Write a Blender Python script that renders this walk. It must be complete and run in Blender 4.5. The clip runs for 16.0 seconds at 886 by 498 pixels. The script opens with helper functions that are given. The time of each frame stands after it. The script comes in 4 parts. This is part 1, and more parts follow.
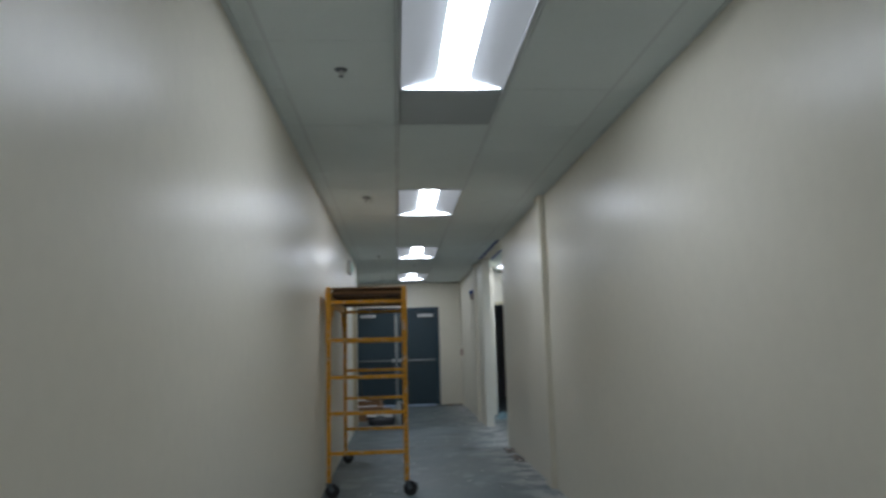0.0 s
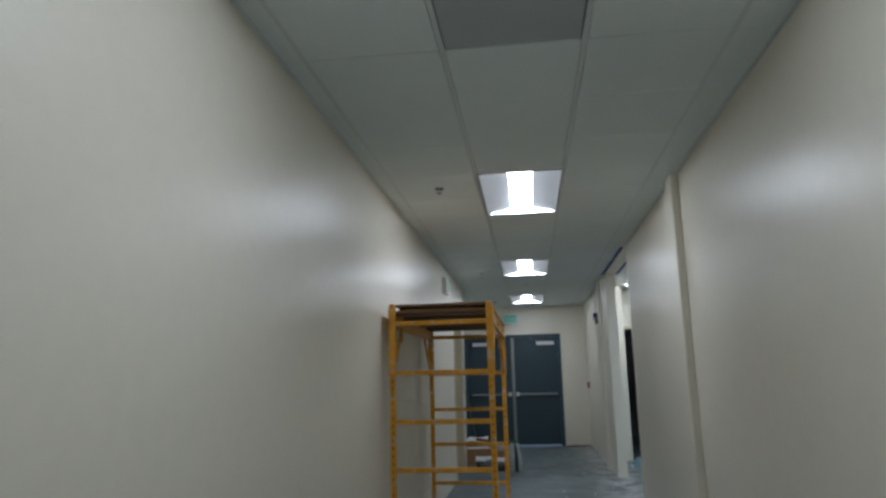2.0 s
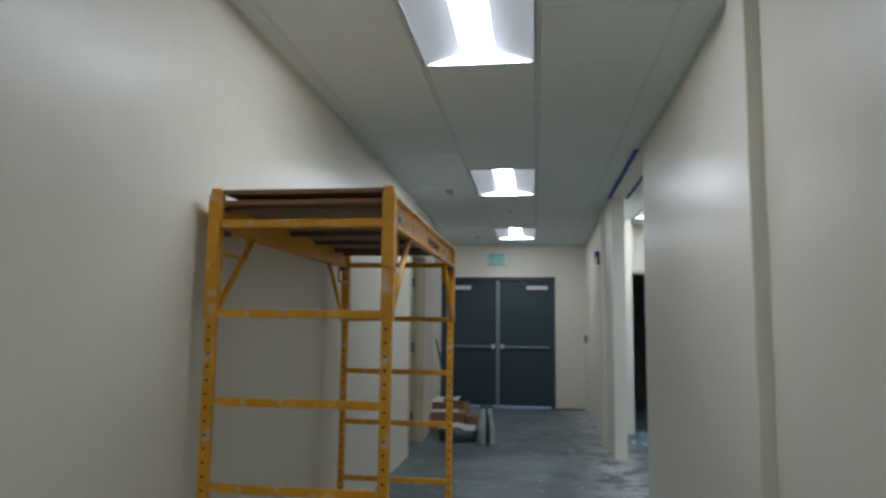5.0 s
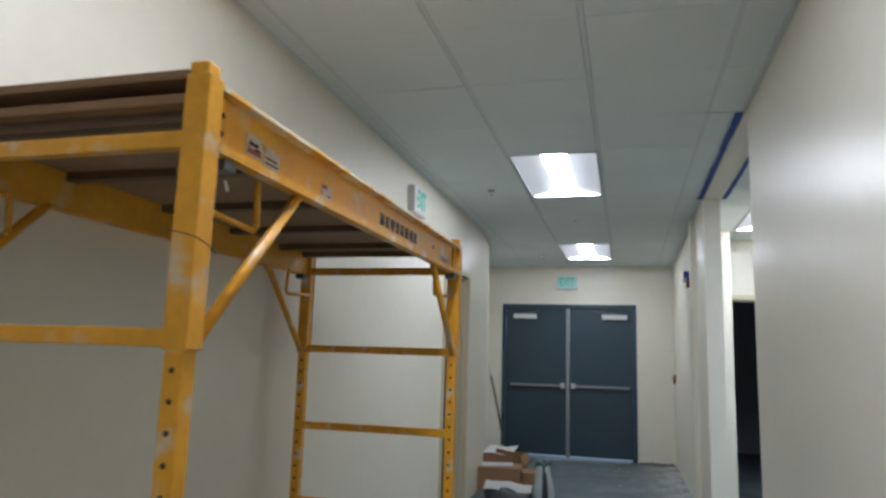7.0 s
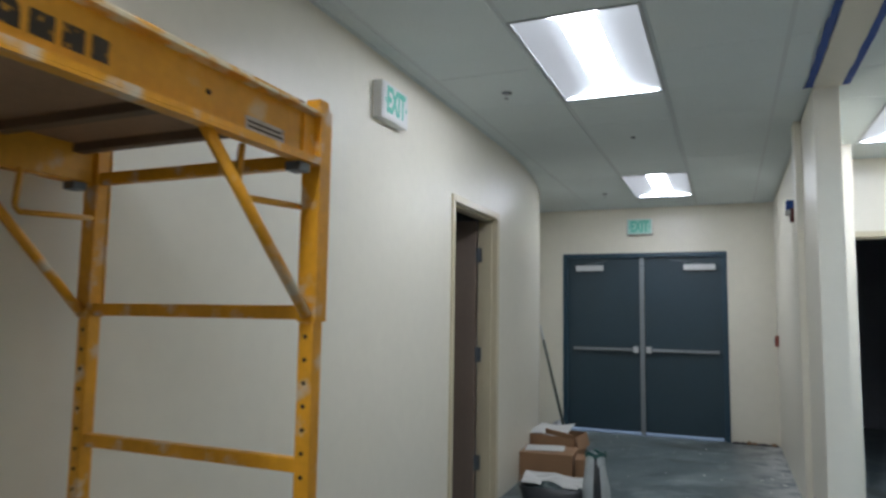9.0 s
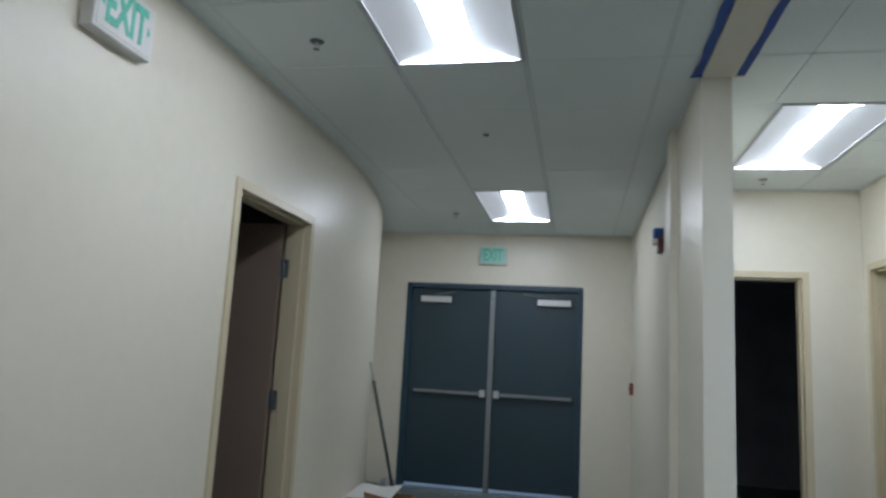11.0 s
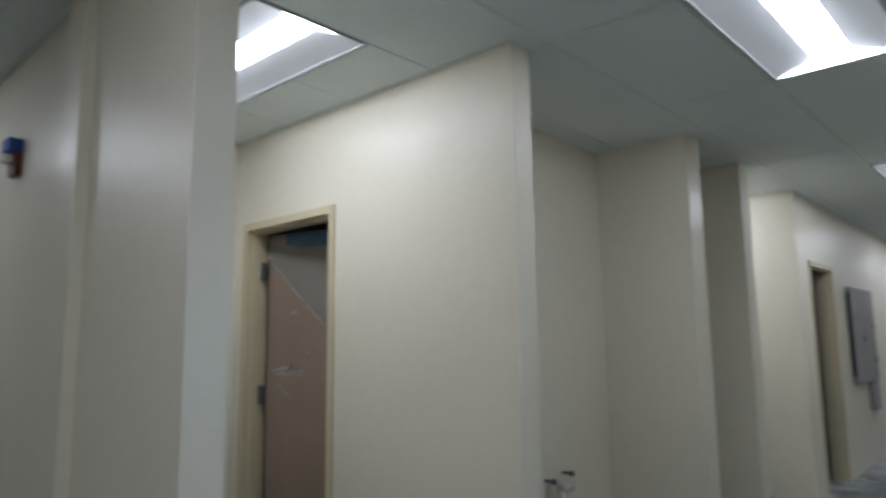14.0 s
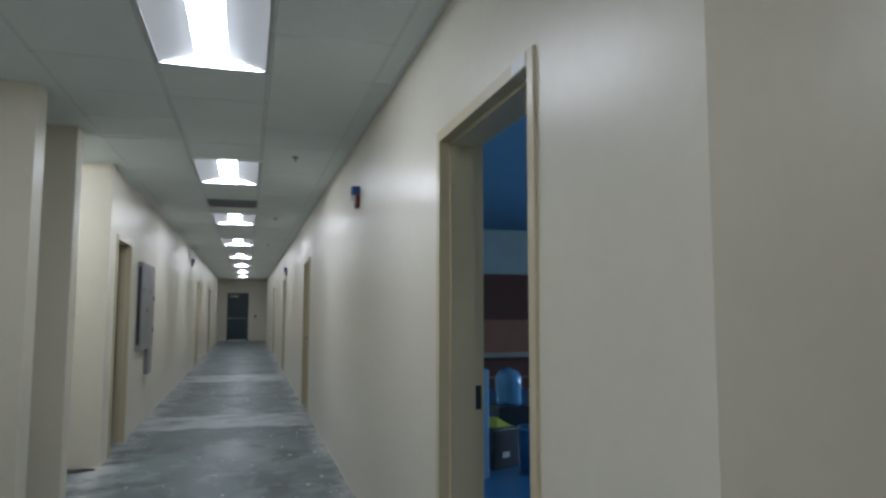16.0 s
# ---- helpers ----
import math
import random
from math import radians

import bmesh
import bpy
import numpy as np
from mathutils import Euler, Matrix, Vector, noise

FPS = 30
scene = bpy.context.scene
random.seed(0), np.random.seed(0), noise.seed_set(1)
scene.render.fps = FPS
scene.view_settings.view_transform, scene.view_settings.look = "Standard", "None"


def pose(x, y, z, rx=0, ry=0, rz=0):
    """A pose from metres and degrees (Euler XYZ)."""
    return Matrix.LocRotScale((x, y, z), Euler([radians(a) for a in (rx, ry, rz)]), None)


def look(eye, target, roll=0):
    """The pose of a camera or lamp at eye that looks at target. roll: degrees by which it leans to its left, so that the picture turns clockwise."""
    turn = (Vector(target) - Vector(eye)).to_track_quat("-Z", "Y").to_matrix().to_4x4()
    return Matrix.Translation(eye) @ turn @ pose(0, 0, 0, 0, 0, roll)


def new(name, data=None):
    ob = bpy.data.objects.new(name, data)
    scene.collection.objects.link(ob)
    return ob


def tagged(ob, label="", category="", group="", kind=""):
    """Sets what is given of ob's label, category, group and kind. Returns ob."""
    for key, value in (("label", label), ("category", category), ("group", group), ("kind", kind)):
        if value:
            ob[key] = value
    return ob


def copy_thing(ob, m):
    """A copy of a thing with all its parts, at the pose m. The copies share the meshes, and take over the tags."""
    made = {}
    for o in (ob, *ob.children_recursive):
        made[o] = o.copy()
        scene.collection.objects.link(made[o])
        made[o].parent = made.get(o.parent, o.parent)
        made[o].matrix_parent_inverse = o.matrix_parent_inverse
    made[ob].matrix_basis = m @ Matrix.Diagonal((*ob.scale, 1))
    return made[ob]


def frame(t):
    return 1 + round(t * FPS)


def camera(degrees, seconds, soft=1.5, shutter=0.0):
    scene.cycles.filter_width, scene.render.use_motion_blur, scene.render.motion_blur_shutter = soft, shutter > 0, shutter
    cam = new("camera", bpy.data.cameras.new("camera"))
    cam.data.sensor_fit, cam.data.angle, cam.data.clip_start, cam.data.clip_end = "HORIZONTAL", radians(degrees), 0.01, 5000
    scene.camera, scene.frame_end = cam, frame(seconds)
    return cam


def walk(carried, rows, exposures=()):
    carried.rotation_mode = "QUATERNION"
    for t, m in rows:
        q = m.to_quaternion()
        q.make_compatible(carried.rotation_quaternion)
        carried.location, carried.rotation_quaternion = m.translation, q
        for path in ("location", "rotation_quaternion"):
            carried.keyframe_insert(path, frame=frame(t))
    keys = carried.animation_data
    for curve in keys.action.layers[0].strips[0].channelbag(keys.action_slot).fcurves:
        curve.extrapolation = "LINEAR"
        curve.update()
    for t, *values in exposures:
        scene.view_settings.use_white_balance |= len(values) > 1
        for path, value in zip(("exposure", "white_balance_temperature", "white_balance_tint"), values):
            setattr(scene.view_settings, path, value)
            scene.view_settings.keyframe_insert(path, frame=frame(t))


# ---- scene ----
cam = camera(66.4, 16.0, 2.8, 0.35)
PATH = [
    (0, (1.335, 1.681, 1.323), (1.475, 3.656, 1.604), -1.5),
    (0.5, (1.55, 2.031, 1.355), (1.43, 4.011, 1.612), -0.3),
    (1, (1.588, 2.391, 1.353), (1.523, 4.37, 1.633), -1.9),
    (1.5, (1.59, 2.841, 1.323), (1.487, 4.819, 1.601), -6.0),
    (2, (1.678, 3.218, 1.347), (1.437, 5.167, 1.723), -1.4),
    (2.5, (1.718, 3.596, 1.347), (1.528, 5.559, 1.681), -1.5),
    (3, (1.762, 3.891, 1.363), (1.699, 5.825, 1.868), -1.3),
    (3.5, (1.888, 4.266, 1.353), (1.819, 6.215, 1.797), 0.3),
    (4, (1.898, 4.691, 1.376), (1.758, 6.677, 1.562), 2.1),
    (4.5, (1.869, 5.07, 1.364), (1.725, 7.053, 1.584), 0.6),
    (5, (1.955, 5.493, 1.354), (1.685, 7.462, 1.578), 0.7),
    (5.2, (1.98, 5.66, 1.366), (1.622, 7.616, 1.579), 0.7),
    (7.3, (2.138, 7.214, 1.379), (1.57, 9.105, 1.698), 1.6),
    (7.5, (2.146, 7.373, 1.385), (1.517, 9.249, 1.676), 0.8),
    (8, (2.247, 7.757, 1.372), (1.515, 9.597, 1.658), 0.7),
    (8.2, (2.286, 7.896, 1.376), (1.506, 9.72, 1.63), 1.2),
    (10.3, (2.217, 9.411, 1.421), (1.547, 11.288, 1.586), 2.3),
    (10.5, (2.193, 9.494, 1.427), (1.663, 11.407, 1.671), 3.0),
    (11, (2.225, 9.715, 1.409), (1.832, 11.652, 1.714), 3.1),
    (11.5, (2.242, 10.056, 1.416), (1.836, 12.002, 1.636), 1.8),
    (12, (2.133, 10.33, 1.412), (2.083, 12.322, 1.591), -0.2),
    (12.5, (2.079, 10.539, 1.413), (2.303, 12.504, 1.710), 1.2),
    (13, (2.074, 10.759, 1.459), (2.741, 12.630, 1.691), 0.6),
    (13.5, (1.921, 10.942, 1.489), (3.071, 12.553, 1.777), 0.2),
    (14, (1.881, 11.108, 1.406), (3.346, 12.439, 1.686), -0.7),
    (14.5, (1.880, 11.173, 1.398), (3.644, 12.067, 1.696), -1.2),
    (15, (1.793, 11.329, 1.410), (3.735, 11.575, 1.820), 1.7),
    (15.5, (1.719, 11.553, 1.429), (3.656, 11.125, 1.686), 0.6),
    (16, (1.712, 11.595, 1.425), (3.627, 11.045, 1.604), 0.1),
]
EXPOSURES = [
    (0.0, -0.12, 6420, 14), (2.0, -0.06, 6400, 14), (2.5, -0.08, 6400, 14), (4.0, 0.06, 6420, 14), (4.5, 0.14, 6420, 14), (5.0, 0.14, 6420, 14), (7.5, 0.79, 6540, 16), (8.2, 0.77, 6560, 16), (10.5, 0.37, 6420, 14), (12.0, 0.40, 6420, 14),
    (12.5, 0.37, 6400, 13), (13.0, 0.17, 6430, 14), (13.5, -0.06, 6540, 17), (14.0, -0.07, 6560, 17), (14.5, -0.20, 6560, 17), (15.0, -0.44, 6420, 13), (15.5, -0.13, 6560, 16), (16.0, 0.13, 6580, 15),
]
walk(cam, [(t, look(eye, target, roll)) for t, eye, target, roll in PATH], EXPOSURES)

# ---- world and exposure ----
world = bpy.data.worlds.new("World")
scene.world = world
world.use_nodes = True
sky = world.node_tree.nodes.new("ShaderNodeTexSky")
sky.sky_type, sky.sun_disc, sky.sun_elevation, sky.sun_rotation = "NISHITA", False, radians(38), radians(180)
world.node_tree.nodes["Background"].inputs["Strength"].default_value = 0.15
world.node_tree.links.new(sky.outputs["Color"], world.node_tree.nodes["Background"].inputs["Color"])
# Blue fill for the side room; its window is unseen, added to light it.
room_fill = bpy.data.lights.new("unseen_window_fill", "AREA")
room_fill.shape, room_fill.size, room_fill.size_y, room_fill.energy, room_fill.color = "RECTANGLE", 3.9, 1.35, 230.0, (0.50, 0.76, 1.0)
new("unseen_window_fill", room_fill).matrix_basis = look((7.0, 1.97, 1.6), (7.0, 6.0, 1.6))
LENS_GLOW = 20.4      # strength of the troffers' centre lenses

# ---- materials ----
def mat(name, color, rough=0.5, metal=0.0, spread=0.08, scale=3.0, fine=60.0, bump=0.05, bump_scale=150.0, second=None, second_at=0.6, second_scale=2.0, second_soft=0.08, rough_spread=0.06, coat=0.0):
    """A painted or raw surface: a base colour that drifts at two scales, an optional second colour in patches, and fine relief."""
    m = bpy.data.materials.new(name)
    m.use_nodes = True
    nt = m.node_tree
    n, l = nt.nodes, nt.links
    bsdf = n["Principled BSDF"]
    geo = n.new("ShaderNodeTexCoord")
    def tex(s, detail=3.0):
        t = n.new("ShaderNodeTexNoise")
        t.inputs["Scale"].default_value, t.inputs["Detail"].default_value = s, detail
        l.new(geo.outputs["Object"], t.inputs["Vector"])
        return t
    broad, small = tex(scale), tex(fine, 2.0)
    add = n.new("ShaderNodeMath"); add.operation = "MULTIPLY_ADD"
    l.new(small.outputs["Fac"], add.inputs[0]); add.inputs[1].default_value = 0.5
    l.new(broad.outputs["Fac"], add.inputs[2])
    span = n.new("ShaderNodeMapRange")
    span.inputs["From Min"].default_value, span.inputs["From Max"].default_value = 0.4, 1.1
    span.inputs["To Min"].default_value, span.inputs["To Max"].default_value = 1 - spread, 1 + spread
    l.new(add.outputs[0], span.inputs["Value"])
    tone = n.new("ShaderNodeVectorMath"); tone.operation = "SCALE"
    tone.inputs[0].default_value = color
    l.new(span.outputs[0], tone.inputs["Scale"])
    out = tone.outputs[0]
    if second:
        patch, ragged = tex(second_scale, 6.0), n.new("ShaderNodeMapRange")
        ragged.inputs["From Min"].default_value, ragged.inputs["From Max"].default_value = second_at - second_soft, second_at + second_soft
        l.new(patch.outputs["Fac"], ragged.inputs["Value"])
        mix = n.new("ShaderNodeMix"); mix.data_type = "RGBA"
        l.new(ragged.outputs[0], mix.inputs["Factor"]); l.new(out, mix.inputs["A"])
        mix.inputs["B"].default_value = (*second, 1)
        out = mix.outputs["Result"]
    l.new(out, bsdf.inputs["Base Color"])
    gloss = n.new("ShaderNodeMapRange")
    gloss.inputs["From Min"].default_value, gloss.inputs["From Max"].default_value = 0.3, 0.7
    gloss.inputs["To Min"].default_value, gloss.inputs["To Max"].default_value = max(rough - rough_spread, 0.02), min(rough + rough_spread, 1)
    l.new(broad.outputs["Fac"], gloss.inputs["Value"]); l.new(gloss.outputs[0], bsdf.inputs["Roughness"])
    bsdf.inputs["Metallic"].default_value = metal
    bsdf.inputs["Coat Weight"].default_value = coat
    if bump:
        grain, relief = tex(bump_scale, 2.0), n.new("ShaderNodeBump")
        relief.inputs["Strength"].default_value, relief.inputs["Distance"].default_value = bump, 0.01
        l.new(grain.outputs["Fac"], relief.inputs["Height"]); l.new(relief.outputs["Normal"], bsdf.inputs["Normal"])
    return m

def glow(name, color, strength):
    m = bpy.data.materials.new(name)
    m.use_nodes = True
    b = m.node_tree.nodes["Principled BSDF"]
    b.inputs["Base Color"].default_value = (0.8, 0.8, 0.8, 1)
    b.inputs["Emission Color"].default_value, b.inputs["Emission Strength"].default_value = (*color, 1), strength
    return m

def film_mat(name, color, alpha, rough):
    m = bpy.data.materials.new(name)
    m.use_nodes = True
    b = m.node_tree.nodes["Principled BSDF"]
    b.inputs["Base Color"].default_value = (*color, 1)
    b.inputs["Alpha"].default_value, b.inputs["Roughness"].default_value = alpha, rough
    return m

WALL = mat("cream_satin_paint", (0.740, 0.698, 0.590), 0.36, spread=0.05, scale=0.8, fine=14, bump=0.012, bump_scale=70, rough_spread=0.05)
TILE = mat("ceiling_tile", (0.752, 0.818, 0.815), 0.9, spread=0.06, scale=1.2, fine=90, bump=0.25, bump_scale=320)
TILE_GREY = mat("grey_ceiling_tile", (0.44, 0.48, 0.50), 0.9, spread=0.05, scale=2, fine=90, bump=0.25, bump_scale=320)
TEE = mat("ceiling_tee_enamel", (0.66, 0.715, 0.72), 0.45, spread=0.03, bump=0.0)
SLAB = mat("dark_plenum_unlit", (0.12, 0.12, 0.12), 0.9)

def concrete_floor():
    """Bare slab: slate-dark cement with cloudy dust, dark spills, pale scuffs and more dust swept against the long east wall."""
    m = bpy.data.materials.new("dusty_concrete")
    m.use_nodes = True
    nt = m.node_tree
    n, l = nt.nodes, nt.links
    b, co = n["Principled BSDF"], n.new("ShaderNodeTexCoord")
    def noise(s, detail, rough=0.6, warp=0.0):
        t = n.new("ShaderNodeTexNoise")
        for k, v in (("Scale", s), ("Detail", detail), ("Roughness", rough), ("Distortion", warp)):
            t.inputs[k].default_value = v
        l.new(co.outputs["Object"], t.inputs["Vector"])
        return t.outputs["Fac"]
    def ramp(src, a, z, lo=0.0, hi=1.0):
        r = n.new("ShaderNodeMapRange")
        for k, v in (("From Min", a), ("From Max", z), ("To Min", lo), ("To Max", hi)):
            r.inputs[k].default_value = v
        l.new(src, r.inputs["Value"])
        return r.outputs[0]
    def calc(op, a, z):
        c = n.new("ShaderNodeMath"); c.operation = op; c.use_clamp = op == "ADD"
        for k, v in enumerate((a, z)):
            if isinstance(v, (int, float)): c.inputs[k].default_value = v
            else: l.new(v, c.inputs[k])
        return c.outputs[0]
    def blend(f, a, z):
        x = n.new("ShaderNodeMix"); x.data_type = "RGBA"
        l.new(f, x.inputs["Factor"])
        for k, v in (("A", a), ("B", z)):
            if isinstance(v, tuple): x.inputs[k].default_value = (*v, 1)
            else: l.new(v, x.inputs[k])
        return x.outputs["Result"]
    sep = n.new("ShaderNodeSeparateXYZ"); l.new(co.outputs["Object"], sep.inputs[0])
    off = calc("ABSOLUTE", calc("SUBTRACT", sep.outputs[0], 2.775), 0.0)
    swept = calc("MULTIPLY", ramp(off, 0.5, 0.0), ramp(noise(4.0, 6.0), 0.40, 0.57))
    foot_south = ramp(calc("ABSOLUTE", calc("SUBTRACT", sep.outputs[1], 10.77), 0.0), 0.20, 0.0)
    foot_north = ramp(calc("ABSOLUTE", calc("SUBTRACT", sep.outputs[1], 12.85), 0.0), 0.34, 0.0)
    along = calc("MULTIPLY", calc("ADD", foot_south, foot_north), ramp(sep.outputs[0], 2.9, 3.3))
    swept = calc("ADD", swept, calc("MULTIPLY", along, ramp(noise(3.0, 6.0), 0.40, 0.58)))
    clouds = ramp(noise(1.15, 8.0, 0.62, 0.6), 0.44, 0.66)
    blotch = calc("MULTIPLY", ramp(noise(3.1, 7.0, 0.62, 0.8), 0.53, 0.64), 0.50)
    scuff = calc("MULTIPLY", ramp(noise(8.0, 9.0, 0.7, 1.2), 0.57, 0.68), 0.62)
    spill = calc("MULTIPLY", ramp(noise(0.85, 5.0, 0.55, 1.0), 0.55, 0.64), 0.75)
    col = blend(ramp(noise(38.0, 4.0), 0.3, 0.7), (0.060, 0.085, 0.092), (0.100, 0.136, 0.145))
    col = blend(calc("MULTIPLY", clouds, 0.85), col, (0.178, 0.222, 0.230))
    col = blend(spill, col, (0.042, 0.049, 0.052))
    col = blend(blotch, col, (0.250, 0.294, 0.302))
    col = blend(scuff, col, (0.33, 0.355, 0.36))
    col = blend(calc("MULTIPLY", swept, 0.85), col, (0.50, 0.51, 0.505))
    l.new(col, b.inputs["Base Color"])
    l.new(ramp(calc("ADD", calc("MULTIPLY", clouds, 0.6), scuff), 0.0, 1.0, 0.40, 0.78), b.inputs["Roughness"])
    bp = n.new("ShaderNodeBump"); bp.inputs["Strength"].default_value, bp.inputs["Distance"].default_value = 0.25, 0.008
    l.new(noise(30.0, 5.0), bp.inputs["Height"]); l.new(bp.outputs["Normal"], b.inputs["Normal"])
    return m
CONCRETE = concrete_floor()
PATCH = mat("pale_patched_concrete", (0.37, 0.41, 0.435), 0.5, spread=0.25, scale=3, fine=25, bump=0.2, bump_scale=40, second=(0.17, 0.185, 0.195), second_at=0.56, second_scale=2.2, second_soft=0.1)
APRON = mat("pale_outdoor_concrete", (0.52, 0.54, 0.56), 0.8, bump_scale=40)
GROUND = mat("outdoor_concrete", (0.26, 0.27, 0.28), 0.8, bump_scale=40)
CASING = mat("tan_frame_enamel", (0.59, 0.515, 0.355), 0.33, spread=0.03, scale=2, bump=0.02, rough_spread=0.01)
DOOR_GREY = mat("slate_door_enamel", (0.022, 0.047, 0.064), 0.40, spread=0.10, scale=2.2, fine=30, bump=0.04)
FRAME_GREY = mat("slate_frame_enamel", (0.020, 0.054, 0.082), 0.38, spread=0.10, scale=4, bump=0.03)
DOOR_BROWN = mat("brown_door_skin", (0.21, 0.155, 0.12), 0.5, spread=0.10, scale=2, fine=40)
STEEL = mat("brushed_steel", (0.27, 0.295, 0.31), 0.40, metal=0.6, spread=0.08, bump=0.02)
HINGE = mat("dull_hinge_steel", (0.16, 0.18, 0.20), 0.42, metal=0.7)
ALU = mat("mill_aluminium", (0.62, 0.64, 0.66), 0.32, metal=0.6)
WHITE = mat("white_plastic", (0.72, 0.72, 0.70), 0.4, spread=0.04)
CLOSER = mat("pale_closer_cover", (0.62, 0.63, 0.63), 0.45, spread=0.04)
def glowing_reflector(name, color, strength):
    """Perforated side reflector of a troffer; added glow stands in for lens light on it."""
    m = mat(name, color, 0.6, spread=0.03, bump=0.0)
    b = m.node_tree.nodes["Principled BSDF"]
    b.inputs["Emission Color"].default_value, b.inputs["Emission Strength"].default_value = (0.93, 1.0, 1.06, 1), strength
    return m
REFLECT = glowing_reflector("perforated_reflector_glow", (0.30, 0.325, 0.335), 0.17)
RIM = mat("white_troffer_rim", (0.44, 0.47, 0.48), 0.4, spread=0.02, bump=0.0)
LENS = glow("troffer_lens", (0.895, 1.0, 1.115), LENS_GLOW)
YELLOW = mat("scuffed_yellow_enamel", (0.71, 0.345, 0.028), 0.42, spread=0.18, scale=6, fine=50, bump=0.06, bump_scale=80, second=(0.68, 0.50, 0.26), second_at=0.64, second_scale=9, second_soft=0.06)
YELLOW_WORN = mat("paint_splashed_yellow_enamel", (0.74, 0.335, 0.014), 0.45, spread=0.2, scale=7, fine=50, bump=0.06, bump_scale=80, second=(0.66, 0.57, 0.43), second_at=0.615, second_scale=13, second_soft=0.07)
PLY = mat("weathered_plywood", (0.25, 0.14, 0.068), 0.75, spread=0.2, scale=5, fine=40, bump=0.15, bump_scale=60)
SUPPORT = mat("rust_brown_steel", (0.15, 0.095, 0.058), 0.6, spread=0.2, scale=8)
SPLASH = mat("white_splashed_yellow_enamel", (0.70, 0.36, 0.05), 0.5, spread=0.2, scale=9, bump=0.15, bump_scale=60, second=(0.72, 0.64, 0.46), second_at=0.475, second_scale=13, second_soft=0.05)
PLY_UNDER = mat("brown_plywood_underside", (0.36, 0.22, 0.13), 0.8, spread=0.2, scale=4, bump=0.1)
STENCIL = mat("worn_black_stencil", (0.035, 0.028, 0.02), 0.6, spread=0.3, scale=30, bump=0, second=(0.60, 0.30, 0.03), second_at=0.60, second_scale=55, second_soft=0.05)
HOLE = mat("dark_hole", (0.030, 0.018, 0.010), 0.8, bump=0)
RUBBER = mat("black_rubber", (0.02, 0.02, 0.022), 0.6)
CARD = mat("corrugated_cardboard", (0.30, 0.165, 0.085), 0.8, spread=0.12, scale=6, fine=70)
SACK = mat("grey_white_woven_plastic", (0.46, 0.50, 0.50), 0.45, spread=0.15, scale=9, bump=0.2, bump_scale=120, second=(0.10, 0.17, 0.18), second_at=0.64, second_scale=7, second_soft=0.05)
PAPER = mat("white_paper", (0.56, 0.56, 0.54), 0.7, spread=0.06)
BLACK = mat("black_plastic", (0.025, 0.028, 0.032), 0.35)
DARKCLOTH = mat("dark_teal_cloth", (0.035, 0.06, 0.062), 0.8, spread=0.3, scale=12, second=(0.20, 0.24, 0.24), second_at=0.62, second_scale=14)
STICKER = mat("worn_label_paper", (0.50, 0.46, 0.40), 0.4, spread=0.15, scale=30, second=(0.36, 0.22, 0.08), second_at=0.62, second_scale=40, second_soft=0.04)
TEAL = mat("dark_teal_plastic", (0.03, 0.11, 0.10), 0.4)
TAPE = mat("blue_masking_tape", (0.018, 0.075, 0.33), 0.6, spread=0.12, scale=12, bump=0.08)
# Tape blue with the shade at the masked door's top put into its colour.
TAPE_SHADED = mat("shaded_blue_tape", (0.030, 0.085, 0.16), 0.5, spread=0.2, scale=9, bump=0.1)
GLARE_WHITE = mat("frame_head_glare", (0.86, 0.87, 0.88), 0.25, spread=0.03, bump=0.0)
RED = mat("red_enamel", (0.24, 0.048, 0.028), 0.4)
MAROON = mat("dull_red_plastic", (0.12, 0.018, 0.014), 0.45)
GREEN = mat("exit_green", (0.11, 0.53, 0.41), 0.45, spread=0.05)
SIGN_MINT = mat("pale_mint_sign_face", (0.36, 0.66, 0.58), 0.4, spread=0.04)
GREYBOX = mat("grey_panel_enamel", (0.27, 0.275, 0.29), 0.42, spread=0.06)
KRAFT = mat("kraft_masking_paper", (0.30, 0.225, 0.175), 0.42, spread=0.12, scale=3, fine=40, bump=0.12, bump_scale=30)
FILM = film_mat("hazy_plastic_film", (0.30, 0.31, 0.29), 0.46, 0.14)
FILM_SHEEN = film_mat("pale_film_sheen", (0.78, 0.77, 0.76), 0.55, 0.25)
FILM_BLUE = film_mat("blue_plastic_wrap", (0.14, 0.38, 0.62), 0.6, 0.12)
# Grey is lowered so the rooms behind the doorways read as unlit.
UNLITWALL = mat("unfinished_dark_wall", (0.36, 0.37, 0.40), 0.9)
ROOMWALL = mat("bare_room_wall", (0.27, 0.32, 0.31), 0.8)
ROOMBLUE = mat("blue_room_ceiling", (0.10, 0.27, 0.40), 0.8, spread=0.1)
FLOORFILM = mat("blue_floor_film", (0.03, 0.16, 0.34), 0.35, spread=0.25, scale=4, bump=0.3, bump_scale=12)
ROOMDARK = mat("dark_red_laminate", (0.075, 0.022, 0.012), 0.75)
ROOMRED = mat("red_brown_panelling", (0.25, 0.095, 0.055), 0.7, spread=0.2)
STICK = mat("grey_green_wood_handle", (0.095, 0.11, 0.088), 0.5)
PVC = mat("white_pvc", (0.60, 0.60, 0.58), 0.35)
CHIP = mat("plaster_chips", (0.62, 0.62, 0.60), 0.85)
RAG = mat("grey_blue_cloth", (0.13, 0.22, 0.25), 0.85, spread=0.25, scale=9, bump=0.2, second=(0.58, 0.60, 0.60), second_at=0.58, second_scale=10)
